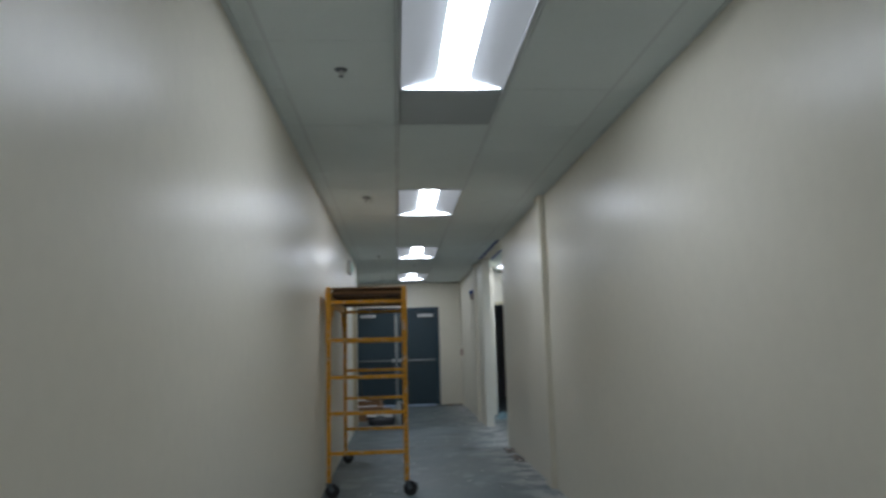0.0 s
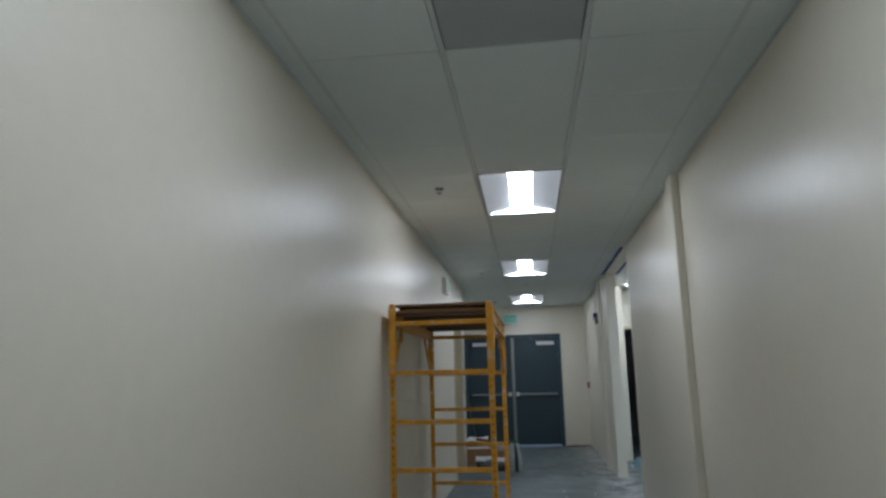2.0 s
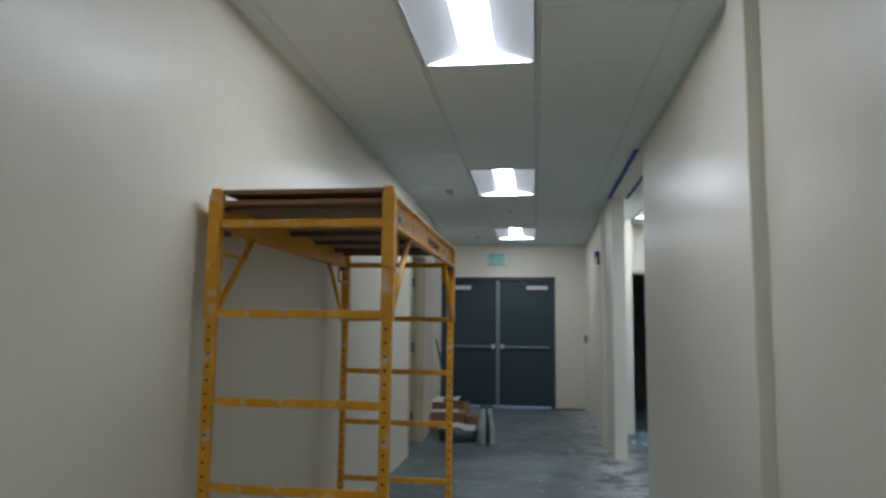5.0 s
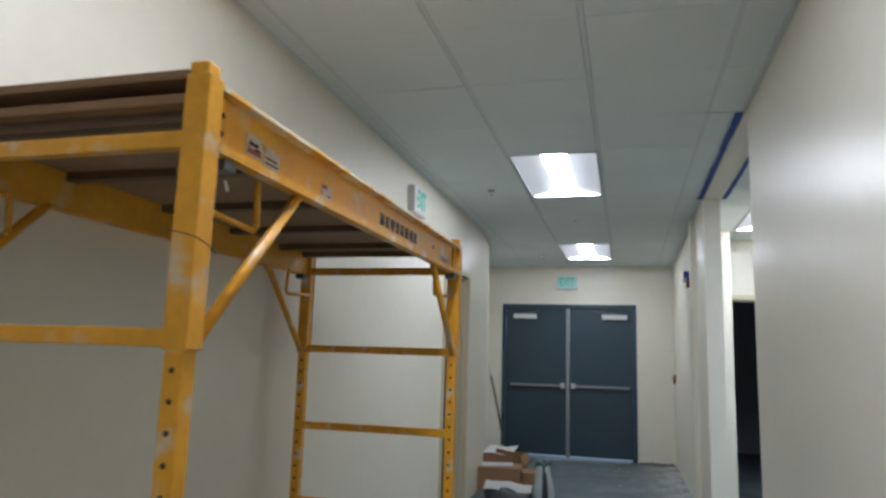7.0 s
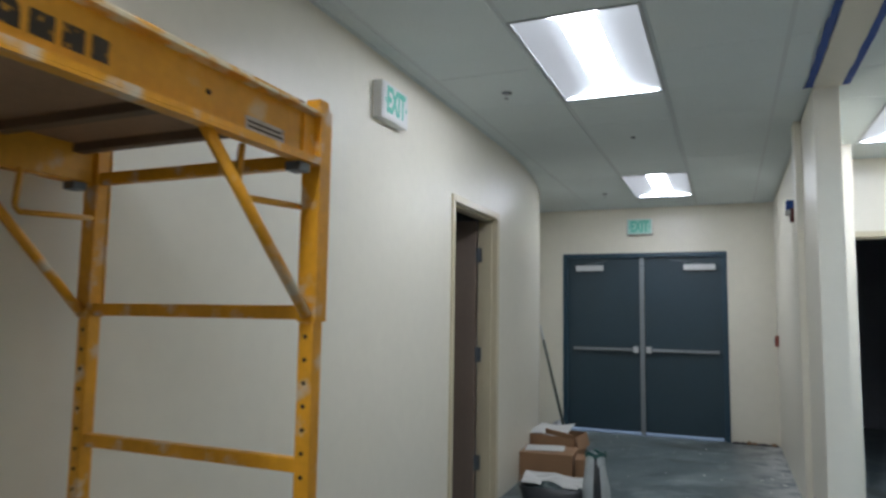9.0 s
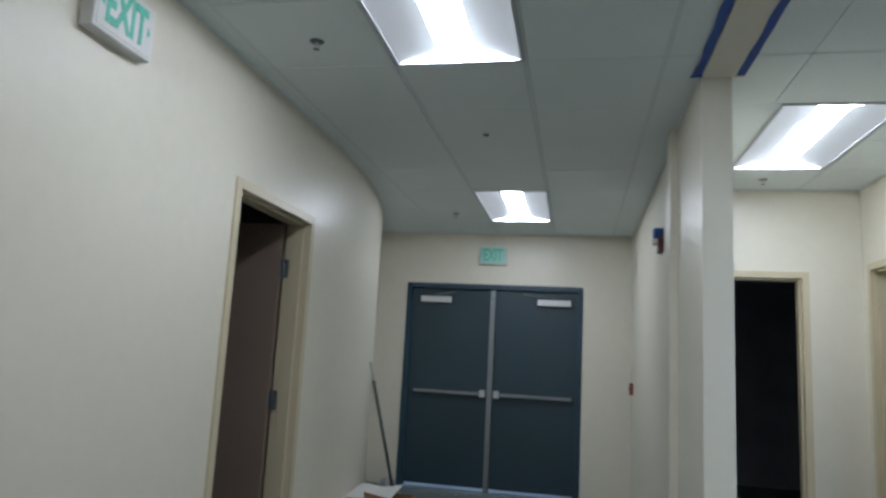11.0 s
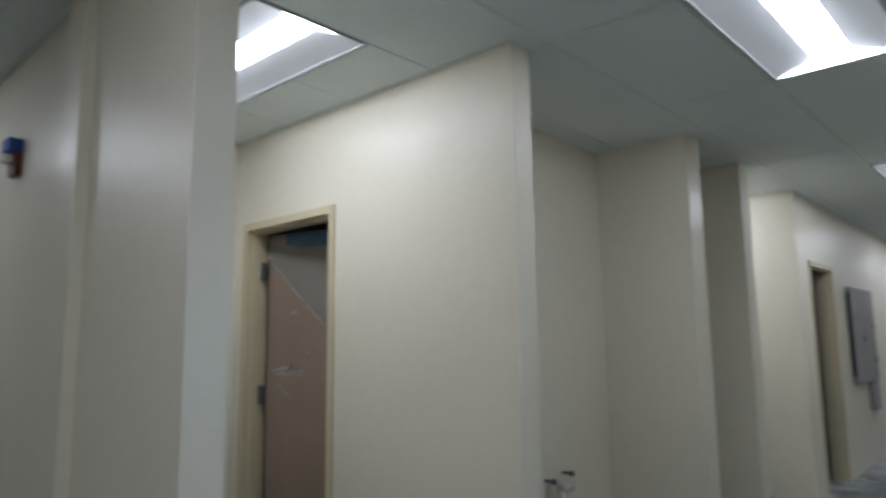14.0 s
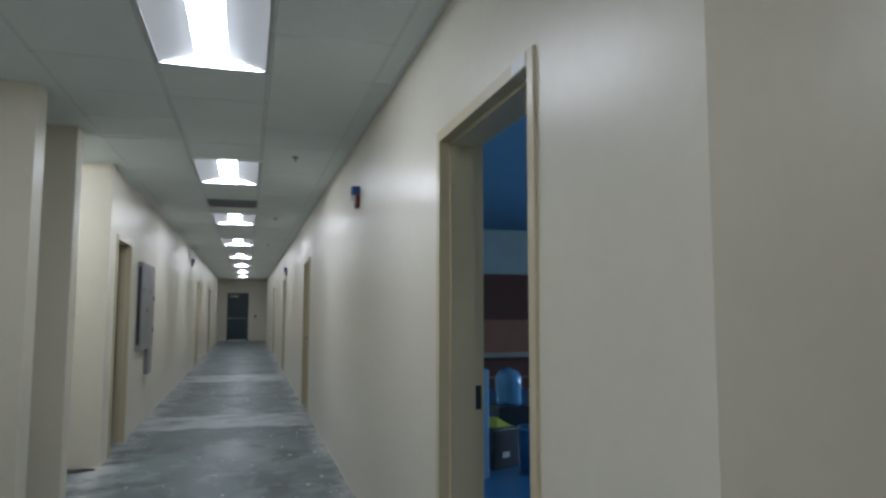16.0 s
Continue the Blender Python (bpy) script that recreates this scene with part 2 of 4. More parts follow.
DIRT = mat("grey_brown_dirt", (0.13, 0.12, 0.11), 0.9, spread=0.3, scale=20, bump=0.3, second=(0.34, 0.33, 0.32), second_at=0.55, second_scale=25)
DARKSCRAP = mat("dark_scrap", (0.035, 0.03, 0.03), 0.7)
YGREEN = mat("yellow_green_cloth", (0.45, 0.48, 0.06), 0.7)

# ---- mesh helpers ----
def bx(bm, x0, x1, y0, y1, z0, z1, bevel=0.0):
    vs = [bm.verts.new((x, y, z)) for x in (x0, x1) for y in (y0, y1) for z in (z0, z1)]
    fs = [bm.faces.new([vs[i] for i in q]) for q in ((0, 1, 3, 2), (4, 6, 7, 5), (0, 4, 5, 1), (2, 3, 7, 6), (0, 2, 6, 4), (1, 5, 7, 3))]
    if bevel:
        es = {e for f in fs for e in f.edges}
        bmesh.ops.bevel(bm, geom=list(es), offset=bevel, segments=2, affect="EDGES", profile=0.6)
    return bm

def box(x0, x1, y0, y1, z0, z1, bevel=0.0):
    return bx(bmesh.new(), x0, x1, y0, y1, z0, z1, bevel)

def tube(bm, a, b, r, seg=10, r2=None):
    a, b = Vector(a), Vector(b)
    q = (b - a).to_track_quat("Z", "Y")
    rings = []
    for p, rr in ((a, r), (b, r2 or r)):
        rings.append([bm.verts.new(p + q @ Vector((rr * math.cos(2 * math.pi * i / seg), rr * math.sin(2 * math.pi * i / seg), 0))) for i in range(seg)])
    for i in range(seg):
        f = bm.faces.new((rings[0][i], rings[0][(i + 1) % seg], rings[1][(i + 1) % seg], rings[1][i])); f.smooth = True
    bm.faces.new(rings[0][::-1]); bm.faces.new(rings[1])
    return bm

def bar(bm, a, b, w, t, up=(0, 0, 1)):
    """A flat bar from a to b, w wide across, t thick along up."""
    a, b, up = Vector(a), Vector(b), Vector(up)
    d = (b - a).normalized(); s = d.cross(up).normalized() * (w / 2); u = s.cross(d).normalized() * (t / 2)
    r = [[bm.verts.new(p + i * s + j * u) for i, j in ((-1, -1), (1, -1), (1, 1), (-1, 1))] for p in (a, b)]
    for i in range(4):
        bm.faces.new((r[0][i], r[0][(i + 1) % 4], r[1][(i + 1) % 4], r[1][i]))
    bm.faces.new(r[0][::-1]); bm.faces.new(r[1])
    return bm

def rod(bm, pts, r, seg=8):
    for a, b in zip(pts, pts[1:]):
        tube(bm, a, b, r, seg)
    return bm

def loft(bm, rows, smooth=True):
    g = [[bm.verts.new(p) for p in row] for row in rows]
    for a, b in zip(g, g[1:]):
        for i in range(len(a) - 1):
            f = bm.faces.new((a[i], a[i + 1], b[i + 1], b[i])); f.smooth = smooth
    return bm

def part(name, bm, material, parent=None, label="", m=None):
    bmesh.ops.recalc_face_normals(bm, faces=bm.faces)
    me = bpy.data.meshes.new(name)
    bm.to_mesh(me); bm.free()
    me.materials.append(material)
    ob = new(name, me)
    if parent:
        ob.parent = parent
    if m is not None:
        ob.matrix_basis = m
    if label:
        ob["label"] = label
    return ob

def thing(name, m, label, category, group="", kind=""):
    ob = new(name)
    ob.empty_display_size = 0.1
    ob.matrix_basis = m
    return tagged(ob, label, category, group, kind)

def structure(name, bm, material, label="", category=""):
    return tagged(part(name, bm, material), label, category or name.split("_")[0], kind="structure")

def lettering(text, size, depth, material, parent, m, label="", name="lettering"):
    cu = bpy.data.curves.new("lettering", "FONT")
    cu.body, cu.size, cu.extrude, cu.offset, cu.align_x, cu.align_y = text, size, depth, 0.0065, "CENTER", "CENTER"
    tmp = new("lettering", cu)
    me = bpy.data.meshes.new_from_object(tmp.evaluated_get(bpy.context.evaluated_depsgraph_get()))
    bpy.data.objects.remove(tmp)
    me.materials.append(material)
    ob = new(name, me)
    ob.parent, ob.matrix_basis = parent, m
    if label:
        ob["label"] = label
    return ob

# ---- large structure ----
H, HC, TOP = 2.74, 2.785, 2.98          # ceilings: main corridor, cross corridor; top of the walls
XW, XE, XP = 0.636, 2.775, 2.765       # main corridor: west face, east face, pier face
YS, YN = 10.77, 12.85                  # cross corridor: south and north faces
YEND, XFAR = 17.04, 33.97
TS = 0.185                             # south wall of the cross corridor
TH = 0.135

def wall_y(name, xf, xb, y0, y1, gaps=(), label=""):
    """A wall along y between faces xf and xb, with door gaps (ya, yb, height)."""
    bm, at = bmesh.new(), y0
    for a, b, h in gaps:
        bx(bm, min(xf, xb), max(xf, xb), at, a, 0, TOP)
        bx(bm, min(xf, xb), max(xf, xb), a, b, h, TOP)
        at = b
    bx(bm, min(xf, xb), max(xf, xb), at, y1, 0, TOP)
    return structure(name, bm, WALL, label or "cream satin painted drywall corridor wall")

def wall_x(name, yf, yb, x0, x1, gaps=(), material=None, label=""):
    bm, at = bmesh.new(), x0
    for a, b, h in gaps:
        bx(bm, at, a, min(yf, yb), max(yf, yb), 0, TOP)
        bx(bm, a, b, min(yf, yb), max(yf, yb), h, TOP)
        at = b
    bx(bm, at, x1, min(yf, yb), max(yf, yb), 0, TOP)
    return structure(name, bm, material or WALL, label or "cream satin painted drywall corridor wall")

structure("floor", box(-6, 36, -4, YEND + 0.16, -0.12, 0), CONCRETE, "bare dusty grey concrete slab floor", "floor")
def trench_patch(x0, x1, seed):
    """A filled saw-cut across the cross corridor, slightly proud of the slab, its edge ragged."""
    r = random.Random(seed)
    bm = bmesh.new()
    n = 24
    ya, yb = YS + 0.006, YN - 0.006
    lo = [(x0 + r.uniform(-0.06, 0.06), ya + (yb - ya) * k / n) for k in range(n + 1)]
    hi = [(x1 + r.uniform(-0.06, 0.06), ya + (yb - ya) * k / n) for k in range(n + 1)]
    loft(bm, [[(x, y, z) for x, y in row] for row, z in ((lo, 0.0005), (lo, 0.004), (hi, 0.004), (hi, 0.0005))], False)
    structure("floor_patch", bm, PATCH, "pale patched strip across the concrete floor", "floor patch")
trench_patch(10.40, 11.45, 4); trench_patch(15.9, 17.3, 7)
structure("ground", box(-200, 200, -200, 200, -0.5, -0.14), GROUND, "pale concrete ground outside the building", "ground")
structure("floor_north_room", box(2.9, 6.7, YEND + 0.161, 19.1, -0.12, 0), CONCRETE, "bare concrete floor of the unlit room", "floor")
structure("apron", box(-8, 12, YEND + 0.165, YEND + 8, -0.13, -0.012), APRON, "pale concrete apron outside the double doors", "pavement")

# west wall: straight, a door, then a long convex sweep away to the end wall
LD0, LD1, LDH = 12.565, 13.54, 2.185
wall_y("wall_west", XW, XW - TH, -3.0, 13.62, [(LD0 + 0.03, LD1 - 0.03, LDH - 0.03)])
ARC_Y, ARC_R = 13.62, 9.3
bm = bmesh.new()
rows_in, rows_out = [], []
for k in range(25):
    y = ARC_Y + (YEND + 0.02 - ARC_Y) * k / 24
    x = XW - (ARC_R - math.sqrt(ARC_R ** 2 - (y - ARC_Y) ** 2))
    rows_in.append((x, y)); rows_out.append((x - TH, y))
loft(bm, [[(x, y, 0) for x, y in rows_in], [(x, y, TOP) for x, y in rows_in]])
loft(bm, [[(x, y, 0) for x, y in rows_out], [(x, y, TOP) for x, y in rows_out]])
structure("wall_west_curved", bm, WALL, "cream painted drywall wall curving away", "wall")

wall_x("wall_north", YEND, YEND + 0.15, -2.5, 3.0, [(0.41, 2.235, 2.13)], label="cream painted end wall around double doors")
wall_x("wall_south", -3.0, -3.15, -0.5, 4.0, label="cream painted wall closing the corridor")
wall_y("wall_east", XE, XE + TH, -3.0, YS, label="cream satin painted wall with light reflections")
wall_y("wall_east_pier", XP, XP + TH - 0.005, YN, 13.60, label="cream painted wall end beside the opening")
wall_y("wall_east_north", XE + 0.012, XE + TH, 13.60, YEND, label="cream painted wall beside the double doors")
for y0, y1 in ((8.02, 8.24), (13.60, 13.77)):
    structure("pilaster", box(2.722, XE + 0.06, y0, y1, 0, TOP, 0.004), WALL, "narrow cream painted pilaster standing proud of wall", "pilaster")
structure("header", box(XP, XE + TH + 0.04, YS + 0.003, YN - 0.003, H - 0.012, TOP), WALL, "cream painted header band flush with the ceiling", "header")

# cross corridor
SD0, SD1, SDH = 3.56, 4.655, 2.232
wall_x("wall_cross_south", YS, YS - TS, XE + TH, XFAR, [(SD0 + 0.03, SD1 - 0.03, SDH - 0.03), (11.33, 12.27, 2.13), (17.62, 18.56, 2.13), (23.9, 24.84, 2.13)])
wall_x("wall_cross_north", YN, YN + TH, 8.62 + 0.1, XFAR, [(9.0, 9.815, 2.13), (19.9, 20.84, 2.13), (25.5, 26.44, 2.13)])
wall_y("wall_far", XFAR, XFAR + TH, YS - 0.2, YN + 0.2, [(11.59, 12.46, 2.12)], label="cream painted wall at the far end")
YA = 15.17
PD0, PD1, PDH = 14.12, 15.07, 2.212
wall_y("wall_alcove_east", 4.285, 4.285 + TH, YN, 15.30, [(PD0 + 0.03, PD1 - 0.03, PDH - 0.03)], label="cream painted alcove wall with a masked door")
wall_x("wall_alcove_north", YA, YA + TH, XE + 0.3, 4.285, [(3.03, 3.88, 2.12)], label="cream painted alcove end wall")
wall_y("wall_alcove_west", XE + TH + 0.002, XE + TH + 0.30, 14.6, YA + TH)
wall_x("wall_niche_back", 13.52, 13.52 + TH, 4.285 + TH, 6.24)
wall_y("wall_niche_pier", 6.225, 6.43, YN, 13.52 + TH, label="cream painted pier between two niches")
wall_x("wall_niche_back_2", 13.68, 13.68 + TH, 6.43, 7.25)
wall_y("wall_niche_pier_2", 7.235, 7.42, YN, 14.3, label="cream painted pier between two niches")
wall_x("wall_recess_back", 14.2, 14.2 + TH, 7.42, 8.62)
wall_y("wall_recess_east", 8.60, 8.60 + TH - 0.014, YN - 0.006, 14.335, label="cream painted side wall of a recess")

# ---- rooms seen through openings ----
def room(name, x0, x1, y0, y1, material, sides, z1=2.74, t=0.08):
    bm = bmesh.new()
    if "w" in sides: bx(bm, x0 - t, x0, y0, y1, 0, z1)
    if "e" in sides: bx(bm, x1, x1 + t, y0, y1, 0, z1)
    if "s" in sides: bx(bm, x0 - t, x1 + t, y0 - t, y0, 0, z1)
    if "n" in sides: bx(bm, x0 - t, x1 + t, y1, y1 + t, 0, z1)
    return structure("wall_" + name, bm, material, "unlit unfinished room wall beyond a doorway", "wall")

room("west_room", -3.2, XW - TH - 0.01, 11.2, 14.6, UNLITWALL, "wsn")
room("north_room", 3.0, 6.6, YA + TH + 0.004, 19.0, UNLITWALL, "wen")
room("masked_room", 4.285 + TH + 0.01, 7.4, 13.90, 15.30, UNLITWALL, "en")
room("panel_room", 8.75, 12.6, YN + TH + 0.004, 15.8, UNLITWALL, "wen")
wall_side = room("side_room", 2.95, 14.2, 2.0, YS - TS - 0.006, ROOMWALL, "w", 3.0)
# Out-of-sight south wall; its opening is made up to carry the fill lamp.
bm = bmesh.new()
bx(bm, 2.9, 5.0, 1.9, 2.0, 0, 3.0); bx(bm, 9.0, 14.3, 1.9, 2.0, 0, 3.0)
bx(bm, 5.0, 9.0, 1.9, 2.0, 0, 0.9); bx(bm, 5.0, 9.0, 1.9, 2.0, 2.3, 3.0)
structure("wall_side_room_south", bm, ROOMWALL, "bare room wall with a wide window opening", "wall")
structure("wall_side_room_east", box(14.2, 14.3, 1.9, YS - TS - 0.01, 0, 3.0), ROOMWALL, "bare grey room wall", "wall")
structure("wall_panelling", box(14.16, 14.197, 2.1, YS - TH - 0.1, 0.60, 1.23), ROOMRED, "red-brown panelling on the far room wall", "panelling")
structure("wall_panelling_upper", box(14.10, 14.197, 2.1, YS - TH - 0.1, 1.234, 2.12), ROOMDARK, "dark red laminate panels above the counter", "panelling")
structure("trim_panelling", box(14.14, 14.197, 2.1, YS - TH - 0.1, 0.565, 0.597), KRAFT, "pale edge strip below the panelling", "trim")
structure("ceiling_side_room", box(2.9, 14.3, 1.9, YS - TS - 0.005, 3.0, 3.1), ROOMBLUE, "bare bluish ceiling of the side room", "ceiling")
structure("floor_film", box(3.05, 14.1, 2.1, YS - TS - 0.1, 0.0, 0.004), FLOORFILM, "blue protective film covering the room floor", "floor film")
# Near-black colour stands in for the darkness of these rooms.
structure("ceiling_rooms", bx(bx(box(-3.3, XW - TH - 0.01, 11.0, 15.0, 2.74, 2.84), 3.0, 7.4, 15.4, 19.1, 2.76, 2.86), 8.7, 12.7, 13.1, 15.9, 2.76, 2.86), SLAB, "ceilings coloured near-black for unlit rooms", "ceiling")
structure("roof", box(-6, 36, -4, YEND + 0.16, 3.12, 3.3), SLAB, "concrete roof slab above the ceiling void", "roof")

# ---- ceiling: lay-in tiles and tees in one mesh ----
LX0, LX1 = 1.36, 1.97                               # main troffer column
LY = [5.305 + 3.66 * k - 0.61 for k in range(-2, 4)]  # centres along the main corridor
CY0, CY1 = 11.513, 12.123                             # cross troffer row
CX = [5.645 + 3.665 * k - 0.61 for k in range(8)]
# Last entry is unseen: a troffer added to account for the bright recess.
LIGHTS = [(1.665, y, 0) for y in LY] + [(x, 11.818, 90) for x in CX] + [(3.546, 13.962, 0), (7.86, 13.66, 90)]
VENT = (10.755, 11.818)
SPECIAL_GREY = (1.665, 5.61)

def blocked(cx, cy):
    for x, y, turn in LIGHTS:
        hx, hy = (0.30, 0.60) if turn == 0 else (0.60, 0.30)
        if abs(cx - x) < hx and abs(cy - y) < hy:
            return True
    return abs(cx - VENT[0]) < 0.3 and abs(cy - VENT[1]) < 0.3

def edges(lo, hi, start, step=0.61):
    k = math.ceil((lo - start) / step - 1e-6)
    out = [lo]
    while start + k * step < hi - 0.02:
        if start + k * step > lo + 0.02:
            out.append(start + k * step)
        k += 1
    return out + [hi]

def tile_field(tiles, tees, xs, ys, main, H):
    """Flush tiles on a slim tee grid; the tees that run along the corridor sit in a narrow open slot."""
    g = 0.0115
    for i in range(len(xs) - 1):
        for j in range(len(ys) - 1):
            x0, x1, y0, y1 = xs[i], xs[i + 1], ys[j], ys[j + 1]
            if blocked((x0 + x1) / 2, (y0 + y1) / 2):
                continue
            if abs((x0 + x1) / 2 - SPECIAL_GREY[0]) < 0.1 and abs((y0 + y1) / 2 - SPECIAL_GREY[1]) < 0.2:
                continue
            wide = [0.0138 if min(abs(e - c) for c in (LX0, LX1, CY0, CY1, 3.24, 3.85)) < 0.012 else 0.0118 for e in ((x0, x1) if main == "y" else (y0, y1))]
            drop = random.uniform(0.0, 0.0015)
            if main == "y":
                bx(tiles, x0 + wide[0], x1 - wide[1], y0 + 0.002, y1 - 0.002, H + drop, H + 0.02)
            else:
                bx(tiles, x0 + 0.002, x1 - 0.002, y0 + wide[0], y1 - wide[1], H + drop, H + 0.02)
    cells = [("x", x, a, b) for x in xs[1:-1] for a, b in zip(ys, ys[1:])] + [("y", y, a, b) for y in ys[1:-1] for a, b in zip(xs, xs[1:])]
    for way, at, a, b in cells:
        z = H + 0.0025 if (way == "x") == (main == "y") else H + 0.006
        if way == "x" and not blocked(at, (a + b) / 2):
            bx(tees, at - g, at + g, a, b, z, H + 0.03)
        if way == "y" and not blocked((a + b) / 2, at):
            bx(tees, a + g, b - g, at - g, at + g, z, H + 0.03)

tiles, tees = bmesh.new(), bmesh.new()
tile_field(tiles, tees, edges(-0.75, 2.80, LX0), edges(-3.0, YEND + 0.02, 5.305), "y", H)
tile_field(tiles, tees, edges(XE + TH - 0.03, XFAR + 0.02, 5.645), edges(YS - 0.05, 13.343, CY0), "x", HC)
tile_field(tiles, tees, edges(XE + TH - 0.03, 4.30, 3.241), edges(13.343, YA + 0.02, 13.352), "y", HC)
tile_field(tiles, tees, edges(4.40, 8.62, 5.645), edges(13.343, 14.25, 13.343), "x", HC)
bx(tees, XE + TH, 8.62, 13.3335, 13.3525, HC + 0.006, HC + 0.03)
tile_ob = structure("ceiling", tiles, TILE, "lay-in ceiling of pale mineral fibre tiles", "ceiling")
structure("ceiling_grid", tees, TEE, "painted metal ceiling tee grid", "ceiling grid")
structure("ceiling_back", bx(bx(box(-0.8, XE + 0.1, -3.0, YEND, H + 0.06, H + 0.09), XE + 0.1, XFAR, YS - 0.1, 13.2, HC + 0.06, HC + 0.09), XE + 0.1, 8.7, 13.2, YA + 0.1, HC + 0.06, HC + 0.09), SLAB, "dark void above the ceiling tiles", "ceiling")
structure("ceiling_tile_grey", box(1.379, 1.951, 5.32, 5.90, H - 0.002, H + 0.02), TILE_GREY, "grey replacement ceiling tile beside a troffer", "ceiling tile")
# wall angle along the long walls
bm = bmesh.new()
bx(bm, XW, XW + 0.022, -3, 13.62, H - 0.004, H + 0.004)
bx(bm, XE - 0.022, XE, -3, YS, H - 0.004, H + 0.004); bx(bm, XE - 0.012, XE + 0.012, 13.77, YEND, H - 0.004, H + 0.004)
bx(bm, -0.1, XE, YEND - 0.022, YEND, H - 0.0045, H + 0.0035)
bx(bm, XE + TH, XFAR, YS, YS + 0.022, HC - 0.004, HC + 0.004); bx(bm, 8.62, XFAR, YN - 0.022, YN, HC - 0.004, HC + 0.004)
bx(bm, 4.263, 4.285, YN, YA, HC - 0.004, HC + 0.004); bx(bm, XE + TH, 4.263, YA - 0.022, YA, HC - 0.004, HC + 0.004)
bx(bm, XFAR - 0.022, XFAR, YS, YN, HC - 0.0045, HC + 0.0035)
for a, b in zip(rows_in, rows_in[1:]):
    bar(bm, (a[0] + 0.011, a[1], H), (b[0] + 0.011, b[1], H), 0.022, 0.008)
structure("trim_wall_angle", bm, TEE, "painted metal angle where ceiling meets wall", "trim")

# ---- troffers ----
def lens_z(s):
    return 0.034 * s * s - 0.003

def make_troffer(m):
    t = thing("ceiling_light", m, "lit white recessed troffer with a bright centre lens", "ceiling light", "recessed ceiling troffers")
    bm = bmesh.new()
    for x0, x1, y0, y1 in ((-0.303, -0.285, -0.607, 0.607), (0.285, 0.303, -0.607, 0.607), (-0.285, 0.285, -0.607, -0.595), (-0.285, 0.285, 0.595, 0.607)):
        bx(bm, x0, x1, y0, y1, -0.004, 0.02)
    part("rim", bm, RIM, t)
    for sgn in (-1, 1):
        bm = bmesh.new()
        prof = []
        for k in range(9):
            u = k / 8
            prof.append((sgn * (0.287 - 0.200 * u), 0.002 + 0.031 * u ** 0.8))
        loft(bm, [[(x, y, z) for x, z in prof] for y in (-0.597, 0.597)])
        part("reflector", bm, REFLECT, t)
    bm = bmesh.new()
    ss = [i / 8 - 1 for i in range(17)]
    loft(bm, [[(0.085 * s, y, lens_z(s)) for s in ss] for y in (-0.44, 0.44)])
    part("lens", bm, LENS, t, "glowing ribbed centre lens")
    for sgn in (-1, 1):
        bm = bmesh.new()
        loft(bm, [[(sgn * 0.0865, y, z) for z in (lens_z(1) - 0.001, 0.036)] for y in (-0.5, 0.5)])
        part("cheek", bm, RIM, t, "upright white edge of the lens")
    # End plates only catch lens light; that brightness is put in as glow.
    for sgn in (-1, 1):
        bm = bmesh.new()
        rows = []
        for k in range(13):
            u = k / 12
            w = 0.085 + 0.199 * u ** 6
            rows.append([(w * s, sgn * (0.44 + 0.156 * u), lens_z(s) * (1 - u ** 3) + 0.0) for s in ss])
        loft(bm, rows)
        part("end_flare_glow", bm, LENS, t, "flared end plate given the glow of the lens")
    bm = bmesh.new()
    bx(bm, -0.303, 0.303, -0.607, 0.607, 0.075, 0.10); 
    for sgn in (-1, 1):
        bx(bm, -0.303, 0.303, min(sgn * 0.600, sgn * 0.607), max(sgn * 0.600, sgn * 0.607), 0.02, 0.075)
        bx(bm, min(sgn * 0.292, sgn * 0.303), max(sgn * 0.292, sgn * 0.303), -0.600, 0.600, 0.02, 0.075)
    part("housing", bm, RIM, t)
    return t

first = make_troffer(pose(LIGHTS[0][0], LIGHTS[0][1], H, 0, 0, 0))
for x, y, turn in LIGHTS[1:]:
    copy_thing(first, pose(x, y, H if x < XE else HC, 0, 0, turn))

# ---- ceiling vent, sprinklers ----
v = thing("ceiling_vent", pose(VENT[0], VENT[1], HC), "grey metal louvred air grille set in ceiling", "ceiling vent")
bm = bmesh.new()
for x0, x1, y0, y1 in ((-0.3, -0.26, -0.3, 0.3), (0.26, 0.3, -0.3, 0.3), (-0.26, 0.26, -0.3, -0.26), (-0.26, 0.26, 0.26, 0.3)):
    bx(bm, x0, x1, y0, y1, -0.006, 0.012)
part("frame", bm, HINGE, v)
part("backing", box(-0.29, 0.29, -0.29, 0.29, 0.04, 0.045), HOLE, v)
slat_bm = bar(bmesh.new(), (0, -0.26, 0.012), (0, 0.26, 0.012), 0.03, 0.0015, (0.7, 0, 0.7))
s0 = part("slat", slat_bm, GREYBOX, v, m=pose(-0.234, 0, 0))
for k in range(1, 14):
    s = s0.copy(); scene.collection.objects.link(s); s.matrix_basis = pose(-0.234 + 0.036 * k, 0, 0)

